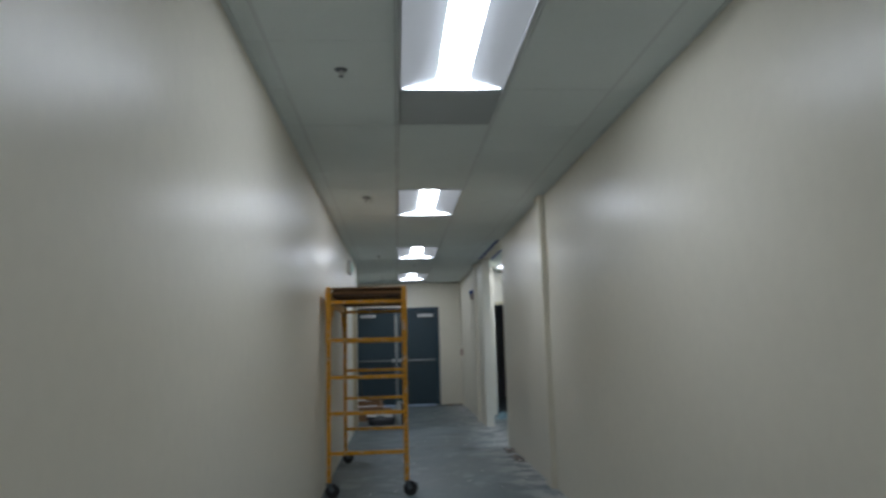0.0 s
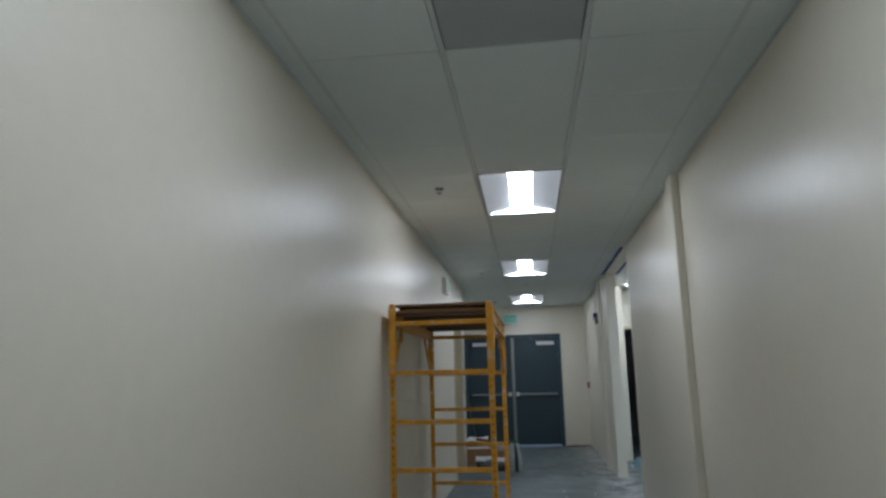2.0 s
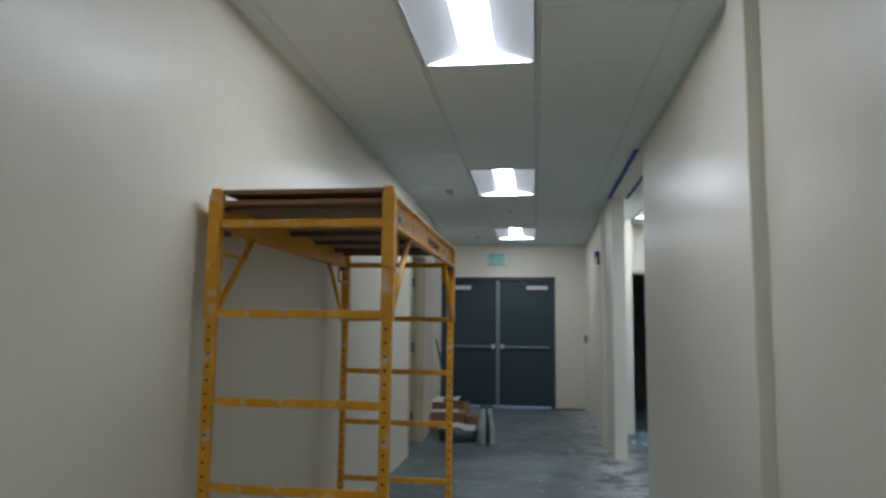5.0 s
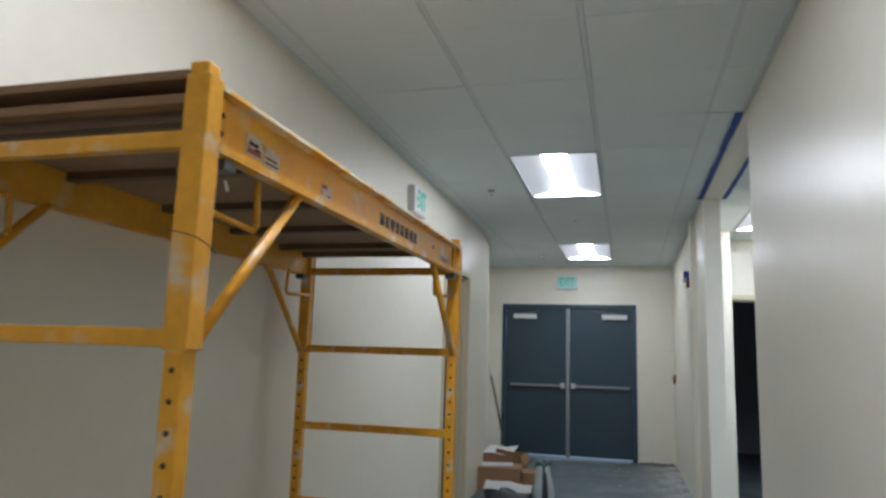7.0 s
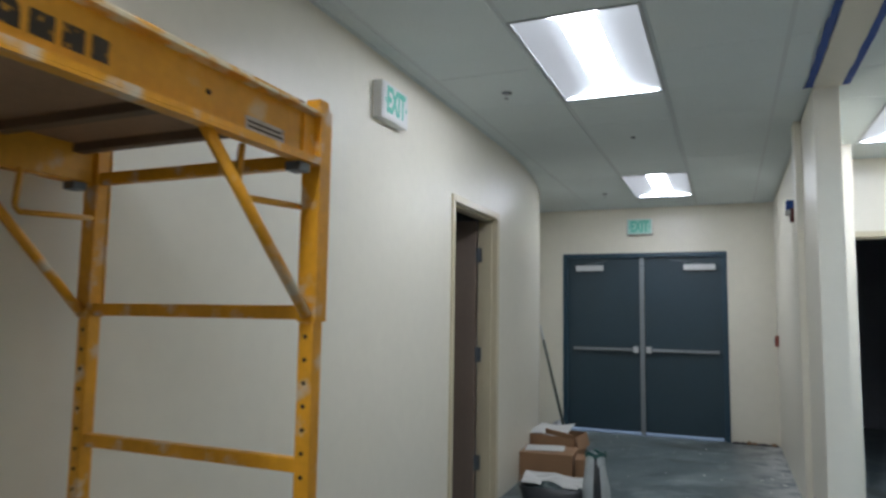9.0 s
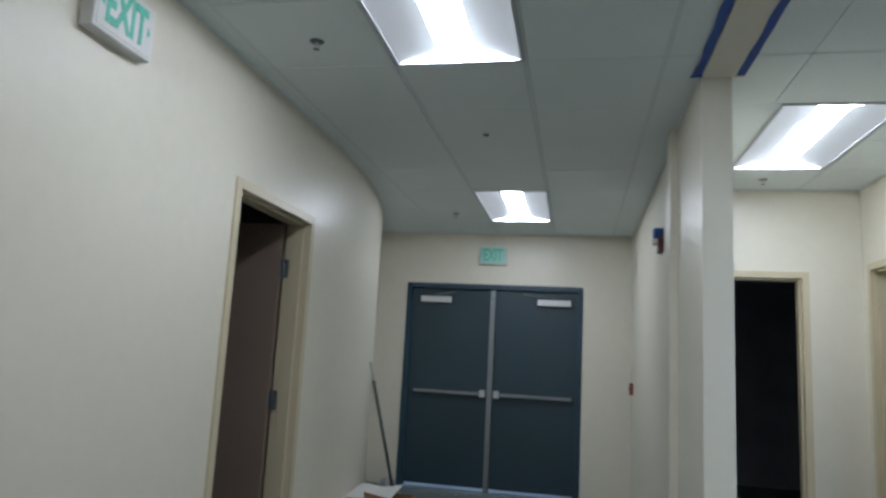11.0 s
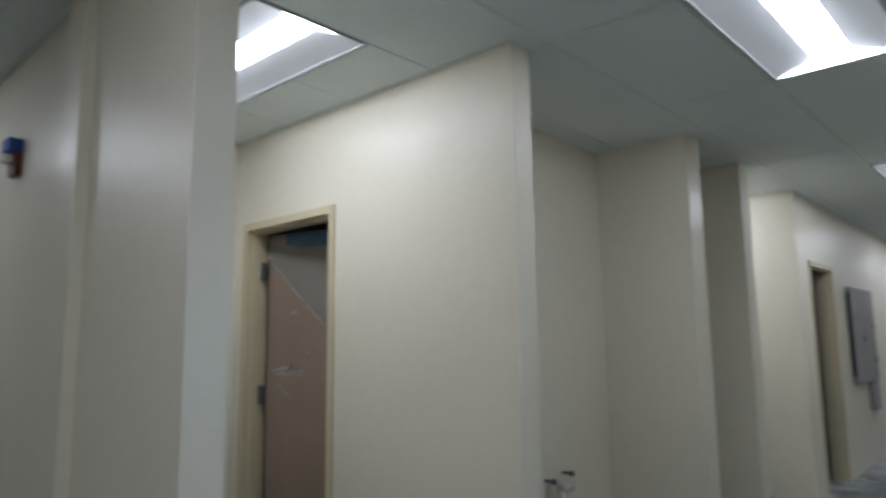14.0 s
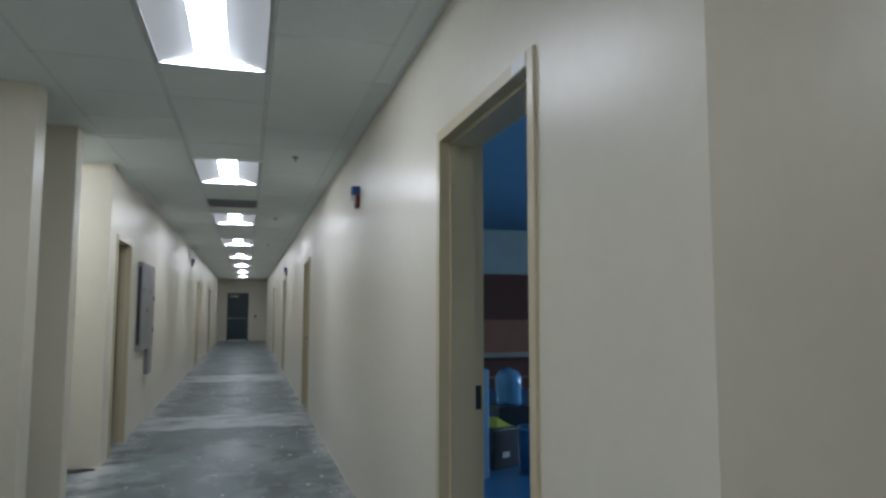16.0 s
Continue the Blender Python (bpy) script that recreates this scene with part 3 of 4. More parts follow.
def make_sprinkler(m):
    t = thing("sprinkler", m, "small pendent fire sprinkler head below the ceiling tile", "sprinkler", "ceiling sprinklers")
    bm = bmesh.new()
    tube(bm, (0, 0, 0.001), (0, 0, -0.007), 0.034, 20, 0.020)
    part("escutcheon", bm, HINGE, t, "dull metal escutcheon")
    bm = bmesh.new()
    tube(bm, (0, 0, -0.004), (0, 0, -0.016), 0.010, 10)
    for sgn in (-1, 1):
        rod(bm, [(sgn * 0.009, 0, -0.014), (sgn * 0.012, 0, -0.024), (0, 0, -0.034)], 0.0024, 6)
    tube(bm, (0, 0, -0.014), (0, 0, -0.033), 0.0028, 6)
    part("body", bm, ALU, t)
    bm = bmesh.new()
    tube(bm, (0, 0, -0.034), (0, 0, -0.036), 0.014, 14)
    part("deflector", bm, HINGE, t)
    return t

sp = make_sprinkler(pose(1.07, 5.03, H))
for x, y in ((1.06, 8.07), (1.07, 12.36), (1.065, 15.98), (3.53, 14.86), (7.82, 11.22), (12.1, 11.23), (16.4, 11.22)):
    copy_thing(sp, pose(x, y, H if x < XE else HC))

cs = thing("ceiling_sensor", pose(1.655, 13.65, H), "small flat dark sensor set in a ceiling tile", "sensor")
part("body", tube(bmesh.new(), (0, 0, 0.002), (0, 0, -0.007), 0.02, 18, 0.016), HINGE, cs)

# ---- blue masking tape on the ceiling at the header ----
def tape_strip(x0, x1, y0, y1, seed, z=H - 0.006):
    rnd = random.Random(seed)
    bm = bmesh.new()
    n = 26
    rows = [[], []]
    for k in range(n + 1):
        y = y0 + (y1 - y0) * k / n
        rows[0].append((x0 + rnd.uniform(-0.005, 0.005), y, z - rnd.uniform(0, 0.004)))
        rows[1].append((x1 + rnd.uniform(-0.003, 0.003), y, z - rnd.uniform(0, 0.002)))
    loft(bm, rows, False)
    geo = bmesh.ops.extrude_face_region(bm, geom=bm.faces[:])
    bmesh.ops.translate(bm, vec=(0, 0, 0.0012), verts=[g for g in geo["geom"] if isinstance(g, bmesh.types.BMVert)])
    return bm
for x0, x1, seed, y0, y1, z in ((XP - 0.042, XP - 0.004, 1, YS + 0.02, YN - 0.005, H - 0.006), (XE + TH + 0.002, XE + TH + 0.038, 2, YS + 0.02, YN - 0.03, H - 0.0134)):
    t = part("masking_tape", tape_strip(x0, x1, y0, y1, seed, z), TAPE)
    tagged(t, "strip of blue masking tape along a painted header", "tape", "masking tape strips")
t = part("masking_tape", tape_strip(XP - 0.05, XP + 0.01, YN - 0.03, YN - 0.004, 3), TAPE)
tagged(t, "short torn end of blue masking tape on ceiling", "tape", "masking tape strips")

# ---- door frames and doors ----
def metal_frame(parent, w, h, depth, material, face=0.05, proud=0.012):
    """Hollow metal frame, local x along the wall from 0 to w, y through the wall centred on 0."""
    d = depth / 2 + proud
    for name, x0, x1 in (("jamb", 0, face), ("jamb", w - face, w)):
        bm = box(x0, x1, -d, d, 0, h, 0.003)
        inner = (x1, x1 + 0.016) if x0 == 0 else (x0 - 0.016, x0)
        bx(bm, inner[0], inner[1], -d + 0.045, d - 0.05, 0, h - face)
        part(name, bm, material, parent)
    bm = box(face, w - face, -d, d, h - face, h, 0.003)
    bx(bm, face + 0.016, w - face - 0.016, -d + 0.045, d - 0.05, h - face - 0.016, h - face)
    part("head", bm, material, parent)

def hinge(parent, x, y, z, material=None, m=None):
    bm = bmesh.new()
    tube(bm, (x, y, z - 0.057), (x, y, z + 0.057), 0.009, 10)
    bx(bm, x - 0.036, x + 0.002, y - 0.002, y + 0.004, z - 0.055, z + 0.055)
    bx(bm, x - 0.003, x + 0.001, y - 0.034, y, z - 0.055, z + 0.055)
    return part("hinge", bm, HINGE, parent, "dull steel butt hinge", m)

# west room door, open into its room
d1 = thing("door_1", pose(XW - TH / 2, LD0, 0, 0, 0, 90), "tan metal door frame with brown door standing open inward", "door", kind="structure")
W = LD1 - LD0
metal_frame(d1, W, LDH, TH, CASING)
leaf = part("leaf", box(-0.86, 0, -0.044, 0, 0.01, LDH - 0.06, 0.002), DOOR_BROWN, d1, "plain brown door leaf", pose(W - 0.055, TH / 2 + 0.018, 0, 0, 0, -86))
for z in (0.28, 1.09, 1.86):
    hinge(d1, W - 0.058, TH / 2 + 0.012, z)

# masked door in the alcove, hinged at the far jamb
d2 = thing("door_2", pose(4.285 + TH / 2, PD1, 0, 0, 0, -90), "tan metal door frame with paper-masked door standing ajar", "door", kind="structure")
W = PD1 - PD0
metal_frame(d2, W, PDH, TH, CASING)
leaf = part("leaf", box(0.0, 0.84, 0.0, 0.044, 0.01, PDH - 0.065, 0.002), KRAFT, d2, "door leaf masked with brown kraft paper", pose(0.068, TH / 2 + 0.012, 0, 0, 0, 17))
rnd = random.Random(5)
def drape(pts_u, pts_v, f):
    bm = bmesh.new()
    loft(bm, [[f(u, v) for u in pts_u] for v in pts_v])
    return bm
def upper(u, v):
    x = 0.02 + 0.82 * u
    z0 = 2.09 - 0.03 * u - 0.02 * math.sin(9 * u)
    z1 = 2.00 - 0.78 * u ** 0.9
    return (x, -0.012 - 0.016 * math.sin(7 * u + 5 * v) ** 2 - 0.008 * math.sin(23 * u * v + 2), z0 + (z1 - z0) * v)
part("film", drape([i / 24 for i in range(25)], [i / 14 for i in range(15)], upper), FILM, leaf, "clear plastic film draped over masking paper")
bm = bmesh.new()
rt = random.Random(8)
us = [i / 14 for i in range(15)]
loft(bm, [[(0.16 + 0.68 * u, -0.03, PDH - 0.068) for u in us], [(0.16 + 0.68 * u, -0.028 - rt.uniform(0, 0.006), 2.055 - 0.03 * u + rt.uniform(-0.012, 0.012)) for u in us]])
part("tape", bm, TAPE_SHADED, leaf, "ragged blue masking tape along the top, in a shaded colour")
# Highlights along the film's folds and crumples are drawn as pale strips.
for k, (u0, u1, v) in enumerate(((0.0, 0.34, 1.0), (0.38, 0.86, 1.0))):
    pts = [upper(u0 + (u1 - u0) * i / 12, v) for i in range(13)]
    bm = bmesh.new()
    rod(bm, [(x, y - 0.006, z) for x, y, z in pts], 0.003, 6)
    part("fold_sheen", bm, FILM_SHEEN, leaf, "pale strip painted as sheen along a film fold")
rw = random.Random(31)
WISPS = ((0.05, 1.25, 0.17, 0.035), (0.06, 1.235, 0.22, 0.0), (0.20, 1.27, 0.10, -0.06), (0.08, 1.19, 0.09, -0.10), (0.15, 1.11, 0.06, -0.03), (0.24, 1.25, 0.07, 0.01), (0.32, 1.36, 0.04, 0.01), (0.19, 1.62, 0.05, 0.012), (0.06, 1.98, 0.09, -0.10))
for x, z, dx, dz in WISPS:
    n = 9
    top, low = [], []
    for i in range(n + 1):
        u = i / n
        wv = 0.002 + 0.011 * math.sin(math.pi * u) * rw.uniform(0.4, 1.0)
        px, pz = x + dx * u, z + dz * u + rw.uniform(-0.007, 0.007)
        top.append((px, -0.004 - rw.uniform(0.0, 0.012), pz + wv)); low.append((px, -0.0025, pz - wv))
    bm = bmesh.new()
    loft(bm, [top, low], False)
    part("sheen_wisp", bm, FILM_SHEEN, leaf, "pale wisp painted as sheen on crumpled plastic film")
for z in (0.28, 1.10, 1.90):
    bm = bmesh.new()
    tube(bm, (0.058, TH / 2 - 0.03, z - 0.057), (0.058, TH / 2 - 0.03, z + 0.057), 0.009, 10)
    bx(bm, 0.052, 0.06, -0.02, TH / 2 - 0.03, z - 0.055, z + 0.055); bx(bm, 0.06, 0.095, TH / 2 - 0.028, TH / 2 - 0.022, z - 0.055, z + 0.055)
    bx(bm, 0.05, 0.10, TH / 2 - 0.05, TH / 2 - 0.034, z - 0.06, z + 0.06, 0.003)
    part("hinge", bm, HINGE, d2, "dull steel butt hinge")

# alcove end doorway, dark beyond
d3 = thing("door_3", pose(2.99, YA + TH / 2, 0), "tan metal door frame around an unlit doorway", "door", kind="structure")
metal_frame(d3, 0.925, 2.155, TH, CASING)

# side room doorway
d4 = thing("door_4", pose(SD0, YS - TS / 2, 0), "tan metal door frame around an open doorway", "door", kind="structure")
metal_frame(d4, SD1 - SD0, SDH, TS, CASING)
bm = box(SD1 - SD0 - 0.0525, SD1 - SD0 - 0.049, -0.092, -0.03, 0.985, 1.09, 0.001)
part("strike_plate", bm, BLACK, d4, "dark metal strike plate")
# Lamp glare on the frame head, painted as a white patch.
bm = bmesh.new()
bx(bm, 0.055, 0.17, TS / 2 + 0.0125, TS / 2 + 0.0135, SDH - 0.047, SDH - 0.003)
part("glare_patch", bm, GLARE_WHITE, d4, "white patch painted as lamp glare on the frame head")

# doorway by the panel, and closed doors further along
d5 = thing("door_5", pose(8.965, YN + TH / 2, 0), "tan metal door frame around an unlit doorway", "door", kind="structure")
metal_frame(d5, 0.885, 2.165, TH, CASING)
def closed_door(name, m, w=1.0, h=2.165, frame_mat=CASING, leaf_mat=DOOR_BROWN, setback=-0.02):
    d = thing(name, m, "tan metal door frame with a closed brown door", "door", kind="structure")
    metal_frame(d, w, h, TH, frame_mat)
    lf = part("leaf", box(0.055, w - 0.055, setback - 0.022, setback + 0.022, 0.008, h - 0.056, 0.002), leaf_mat, d)
    bm = bmesh.new()
    tube(bm, (w - 0.13, setback + 0.022, 1.0), (w - 0.13, setback + 0.075, 1.0), 0.012)
    tube(bm, (w - 0.13, setback + 0.07, 1.0), (w - 0.25, setback + 0.07, 1.0), 0.009)
    tube(bm, (w - 0.13, setback + 0.022, 1.0), (w - 0.13, setback + 0.03, 1.0), 0.033, 16)
    part("handle", bm, STEEL, lf, "steel lever handle")
    return d
for i, x in enumerate((11.30, 17.59, 23.87)):
    closed_door("door_%d" % (6 + i), pose(x, YS - TH / 2, 0))
for i, x in enumerate((19.87, 25.47)):
    closed_door("door_%d" % (9 + i), pose(x + 1.0, YN + TH / 2, 0, 0, 0, 180))

def panic_bar(parent, x0, x1, y, z, case_at=0):
    """Push bar on the side y < 0 of a leaf, with its latch case at one end."""
    b = part("panic_bar", box(x0, x1, y - 0.05, y - 0.014, z - 0.016, z + 0.016, 0.005), STEEL, parent, "grey steel push bar")
    x = (x0, x1)[case_at]
    part("end_case", box(x - 0.028, x + 0.028, y - 0.06, y, z - 0.034, z + 0.04, 0.006), ALU, b, "bright metal latch case")
    e = (x1, x0)[case_at]
    part("end_bracket", box(e - 0.012, e + 0.012, y - 0.045, y, z - 0.02, z + 0.02, 0.004), HINGE, b, "dull end bracket")
    return b

def closer(parent, x0, x1, y, z, arm_to):
    c = part("door_closer", box(x0, x1, y - 0.06, y, z - 0.033, z + 0.033, 0.006), CLOSER, parent, "pale door closer cover")
    bm = bmesh.new()
    mid = (x0 + x1) / 2
    bar(bm, (mid, y - 0.03, z + 0.05), (arm_to, y - 0.10, z + 0.085), 0.02, 0.006)
    tube(bm, (mid, y - 0.03, z + 0.03), (mid, y - 0.03, z + 0.055), 0.012)
    part("arm", bm, HINGE, c, "dark steel closer arm")

# slate double doors in the end wall
DX0, DX1 = 0.362, 2.283
W = DX1 - DX0
d11 = thing("door_11", pose(DX0, YEND + 0.05, 0), "closed slate grey metal double doors with push bars", "door", kind="structure")
metal_frame(d11, W, 2.18, 0.10, FRAME_GREY, face=0.055, proud=0.014)
mid = W / 2
l1 = part("leaf", box(0.06, mid - 0.028, -0.02, 0.025, 0.033, 2.122, 0.003), DOOR_GREY, d11, "flush slate grey door leaf")
l2 = part("leaf", box(mid + 0.028, W - 0.06, -0.02, 0.025, 0.033, 2.122, 0.003), DOOR_GREY, d11, "flush slate grey door leaf")
bm = box(mid - 0.026, mid + 0.026, -0.05, 0.03, 0.0, 2.125, 0.004)
mull = part("mullion", bm, STEEL, d11, "grey steel removable mullion")
part("bolt", tube(bmesh.new(), (mid, -0.056, 2.02), (mid, -0.05, 2.02), 0.012, 12), HINGE, mull)
panic_bar(l1, 0.14, mid - 0.075, -0.02, 1.005, 1); panic_bar(l2, mid + 0.075, W - 0.11, -0.02, 1.005, 0)
closer(l1, 0.165, 0.50, -0.02, 2.0, 0.56); closer(l2, 1.445, 1.795, -0.02, 2.0, 1.30)
part("threshold", box(0.06, W - 0.06, -0.05, 0.08, 0.0, 0.006, 0.002), HINGE, d11, "worn grey metal threshold")

# slate single door at the far end
d12 = thing("door_12", pose(XFAR + TH / 2, 12.49, 0, 0, 0, -90), "closed slate grey metal door with push bar", "door", kind="structure")
metal_frame(d12, 0.93, 2.175, TH, FRAME_GREY)
lf = part("leaf", box(0.055, 0.875, -0.035, 0.01, 0.01, 2.115, 0.003), DOOR_GREY, d12)
panic_bar(lf, 0.10, 0.83, -0.035, 1.03)
closer(lf, 0.12, 0.46, -0.035, 2.02, 0.55)
part("sweep", box(0.06, 0.87, -0.042, -0.0355, 0.012, 0.06), ALU, lf, "bright aluminium door sweep")

# ---- exit signs ----
def exit_sign(m, face=WHITE, w=0.30, h=0.195, d=0.055):
    """Local x along the wall, front face towards -y, base of the back at the origin."""
    t = thing("exit_sign", m, "white wall-mounted exit sign with green lettering", "exit sign", "exit signs")
    part("housing", box(-w / 2, w / 2, -d, 0, -h / 2, h / 2, 0.006), WHITE, t)
    part("face", box(-w / 2 + 0.012, w / 2 - 0.012, -d - 0.003, -d + 0.001, -h / 2 + 0.012, h / 2 - 0.012, 0.002), face, t, "pale sign face")
    lettering("EXIT", 0.185, 0.0012, GREEN, t, pose(0, -d - 0.0036, 0.0, 90, 0, 0) @ Matrix.Diagonal((0.56, 1.0, 1, 1)), "green EXIT lettering")
    for sgn in (-1, 1):
        bm = bmesh.new()
        vs = [bm.verts.new(p) for p in ((sgn * 0.128, -d - 0.0042, 0), (sgn * 0.112, -d - 0.0042, 0.018), (sgn * 0.112, -d - 0.0042, -0.018))]
        f = bm.faces.new(vs)
        g = bmesh.ops.extrude_face_region(bm, geom=[f])
        bmesh.ops.translate(bm, vec=(0, 0.001, 0), verts=[q for q in g["geom"] if isinstance(q, bmesh.types.BMVert)])
        part("arrow", bm, GREEN, t, "small green direction arrow")
    return t
exit_sign(pose(XW, 11.625, 2.485, 0, 0, 90))
exit_sign(pose(1.31, YEND, 2.495), SIGN_MINT)

# ---- alarm boxes ----
def strobe(m):
    t = thing("alarm_strobe", m, "wall alarm strobe covered with blue masking tape", "alarm strobe", "taped alarm strobes")
    part("back_box", box(-0.045, 0.045, -0.032, 0, -0.088, 0.06, 0.010), MAROON, t, "dull red alarm back box")
    bm = box(-0.049, 0.049, -0.060, 0, 0.016, 0.080, 0.005)
    bx(bm, -0.049, 0.012, -0.061, -0.034, -0.008, 0.018, 0.004)
    part("tape_wrap", bm, TAPE, t, "blue masking tape wrap")
    part("lens", box(-0.024, 0.024, -0.070, -0.030, -0.034, 0.010, 0.009), WHITE, t, "clear strobe lens")
    return t
st = strobe(pose(XE + 0.012, 14.49, 2.255, 0, 0, -90))
for m in (pose(7.0, YS, 2.315, 0, 0, 180), pose(18.2, YN, 2.5), pose(17.2, YS, 2.27, 0, 0, 180)):
    copy_thing(st, m)

pull = thing("pull_station", pose(XE + 0.012, 16.84, 1.16, 0, 0, -90), "small red fire alarm pull box on wall", "pull station")
part("box", box(-0.04, 0.04, -0.035, 0, -0.058, 0.058, 0.004), RED, pull)
part("handle", box(-0.026, 0.026, -0.043, -0.034, -0.012, 0.012, 0.003), HINGE, pull, "dark pull handle")
pull2 = thing("pull_station", pose(XFAR, 11.25, 1.11, 0, 0, -90), "small dark box on the far end wall", "pull station")
part("box", box(-0.05, 0.05, -0.045, 0, -0.062, 0.062, 0.004), HINGE, pull2)

# ---- electrical panel ----
ep = thing("electrical_panel", pose(10.36, YN, 0), "grey steel electrical panel mounted on the corridor wall", "electrical panel")
part("body", box(0, 1.10, -0.046, 0, 0.93, 1.985, 0.004), GREYBOX, ep)
# Shade at the panel's side, drawn as a black strip.
part("side_shade", box(-0.004, 0.006, -0.044, -0.008, 1.01, 1.925, 0.002), BLACK, ep, "black strip painted as the shaded side gap")
for k, (x0, x1) in enumerate(((0.005, 0.545), (0.552, 1.095))):
    dr = part("panel_door", box(x0, x1, -0.056, -0.045, 0.935, 1.98, 0.003), GREYBOX, ep)
    for z in ((1.38,), (1.53, 1.13))[k]:
        part("latch", box(x1 - 0.09, x1 - 0.04, -0.066, -0.055, z, z + 0.07, 0.004), HINGE, dr, "dark latch")
    part("label_plate", box(x0 + 0.1, x0 + 0.2, -0.058, -0.0555, 1.62, 1.68), HINGE, dr)
jb = thing("junction_box", pose(11.11, YN, 0), "small grey junction box below the electrical panel", "junction box")
part("body", box(0, 0.32, -0.05, 0, 0.60, 0.924, 0.004), GREYBOX, jb)
part("cover", box(0.015, 0.305, -0.056, -0.049, 0.615, 0.909, 0.002), GREYBOX, jb)

# ---- fountain rough-in in the niche ----
fr = thing("plumbing_stub", pose(5.58, 13.52, 0), "white drain pipe and dark valves on niche wall", "plumbing")
bm = bmesh.new()
rod(bm, [(0.0, 0, 0.535), (0.0, -0.07, 0.535), (-0.085, -0.075, 0.53), (-0.085, -0.075, 0.24)], 0.02, 12)
tube(bm, (0.02, -0.075, 0.535), (-0.10, -0.075, 0.535), 0.026, 14)
part("drain_pipe", bm, PVC, fr)
for x, z in ((-0.15, 0.585), (0.05, 0.605)):
    bm = bmesh.new()
    tube(bm, (x, 0, z), (x, -0.05, z), 0.009, 8); tube(bm, (x, -0.05, z), (x, -0.075, z), 0.017, 10); tube(bm, (x, -0.045, z), (x + 0.045, -0.045, z - 0.004), 0.007, 8)
    part("valve", bm, HINGE, fr, "small dark stop valve")
bm = bmesh.new()
tube(bm, (-0.15, -0.03, 0.58), (-0.13, -0.035, 0.30), 0.004, 6)
part("hose", bm, PVC, fr)

# ---- baker scaffold ----
SX0, SX1, SY0, SY1 = 0.722, 1.416, 7.985, 9.815
LEAN = pose(SX1, SY1, 0) @ pose(0, 0, 0, 0, 0, -0.35) @ pose(-SX1, -SY1, 0)
sc = thing("scaffold", LEAN, "yellow steel rolling baker scaffold spattered with paint", "scaffold")
PW = 0.019
post_bm = box(-PW, PW, -PW, PW, 0.135, 1.879, 0.004)
POSTS = [(SX0, SY0), (SX1, SY0), (SX0, SY1), (SX1, SY1)]
post = part("post", post_bm, YELLOW_WORN, sc, "square yellow steel post with punched holes", pose(*POSTS[0], 0))
hole_bm = bmesh.new()
for k in range(33):
    z = 0.22 + k * 0.0508
    for a, b in (((0, -PW - 0.0008, z), (0, -PW + 0.002, z)), ((0, PW + 0.0008, z), (0, PW - 0.002, z))):
        tube(hole_bm, a, b, 0.0056, 8)
holes = tagged(part("hole_row", hole_bm, HOLE, post, "row of punched pin holes"), kind="stuff")
for p in POSTS[1:]:
    q = post.copy(); scene.collection.objects.link(q); q.parent = sc; q.matrix_basis = pose(*p, 0)
    for c in (holes,):
        k = c.copy(); scene.collection.objects.link(k); k.parent = q
rung_bm = box(SX0 + PW, SX1 - PW, -0.013, 0.013, -0.016, 0.016, 0.004)
r0 = None
for y in (SY0, SY1):
    for z in (0.385, 0.735, 1.055, 1.391, 1.739):
        if r0 is None:
            r0 = part("rung", rung_bm, YELLOW_WORN, sc, "yellow steel rung", pose(0, y, z))
        else:
            r = r0.copy(); scene.collection.objects.link(r); r.matrix_basis = pose(0, y, z)
# casters
def caster(x, y, turn):
    st_ = part("caster_stem", tube(tube(bmesh.new(), (0, 0, 0.115), (0, 0, 0.16), 0.012), (0, 0, 0.122), (0, 0, 0.135), 0.03, 16), HINGE, sc, "steel swivel caster", pose(x, y, 0, 0, 0, turn))
    bm = bmesh.new()
    for s in (-0.019, 0.019):
        bar(bm, (0.0, s, 0.125), (0.03, s, 0.06), 0.004, 0.04, (0, 0, 1))
    part("fork", bm, HINGE, st_)
    bm = bmesh.new()
    tube(bm, (0.03, -0.014, 0.0635), (0.03, 0.014, 0.0635), 0.0632, 24)
    part("wheel", bm, RUBBER, st_, "black rubber wheel")
    part("brake", box(0.06, 0.10, -0.02, 0.02, 0.10, 0.112, 0.003), HINGE, st_)
for (x, y), turn in zip(POSTS, (15, 5, 30, 75)):
    caster(x, y, turn)
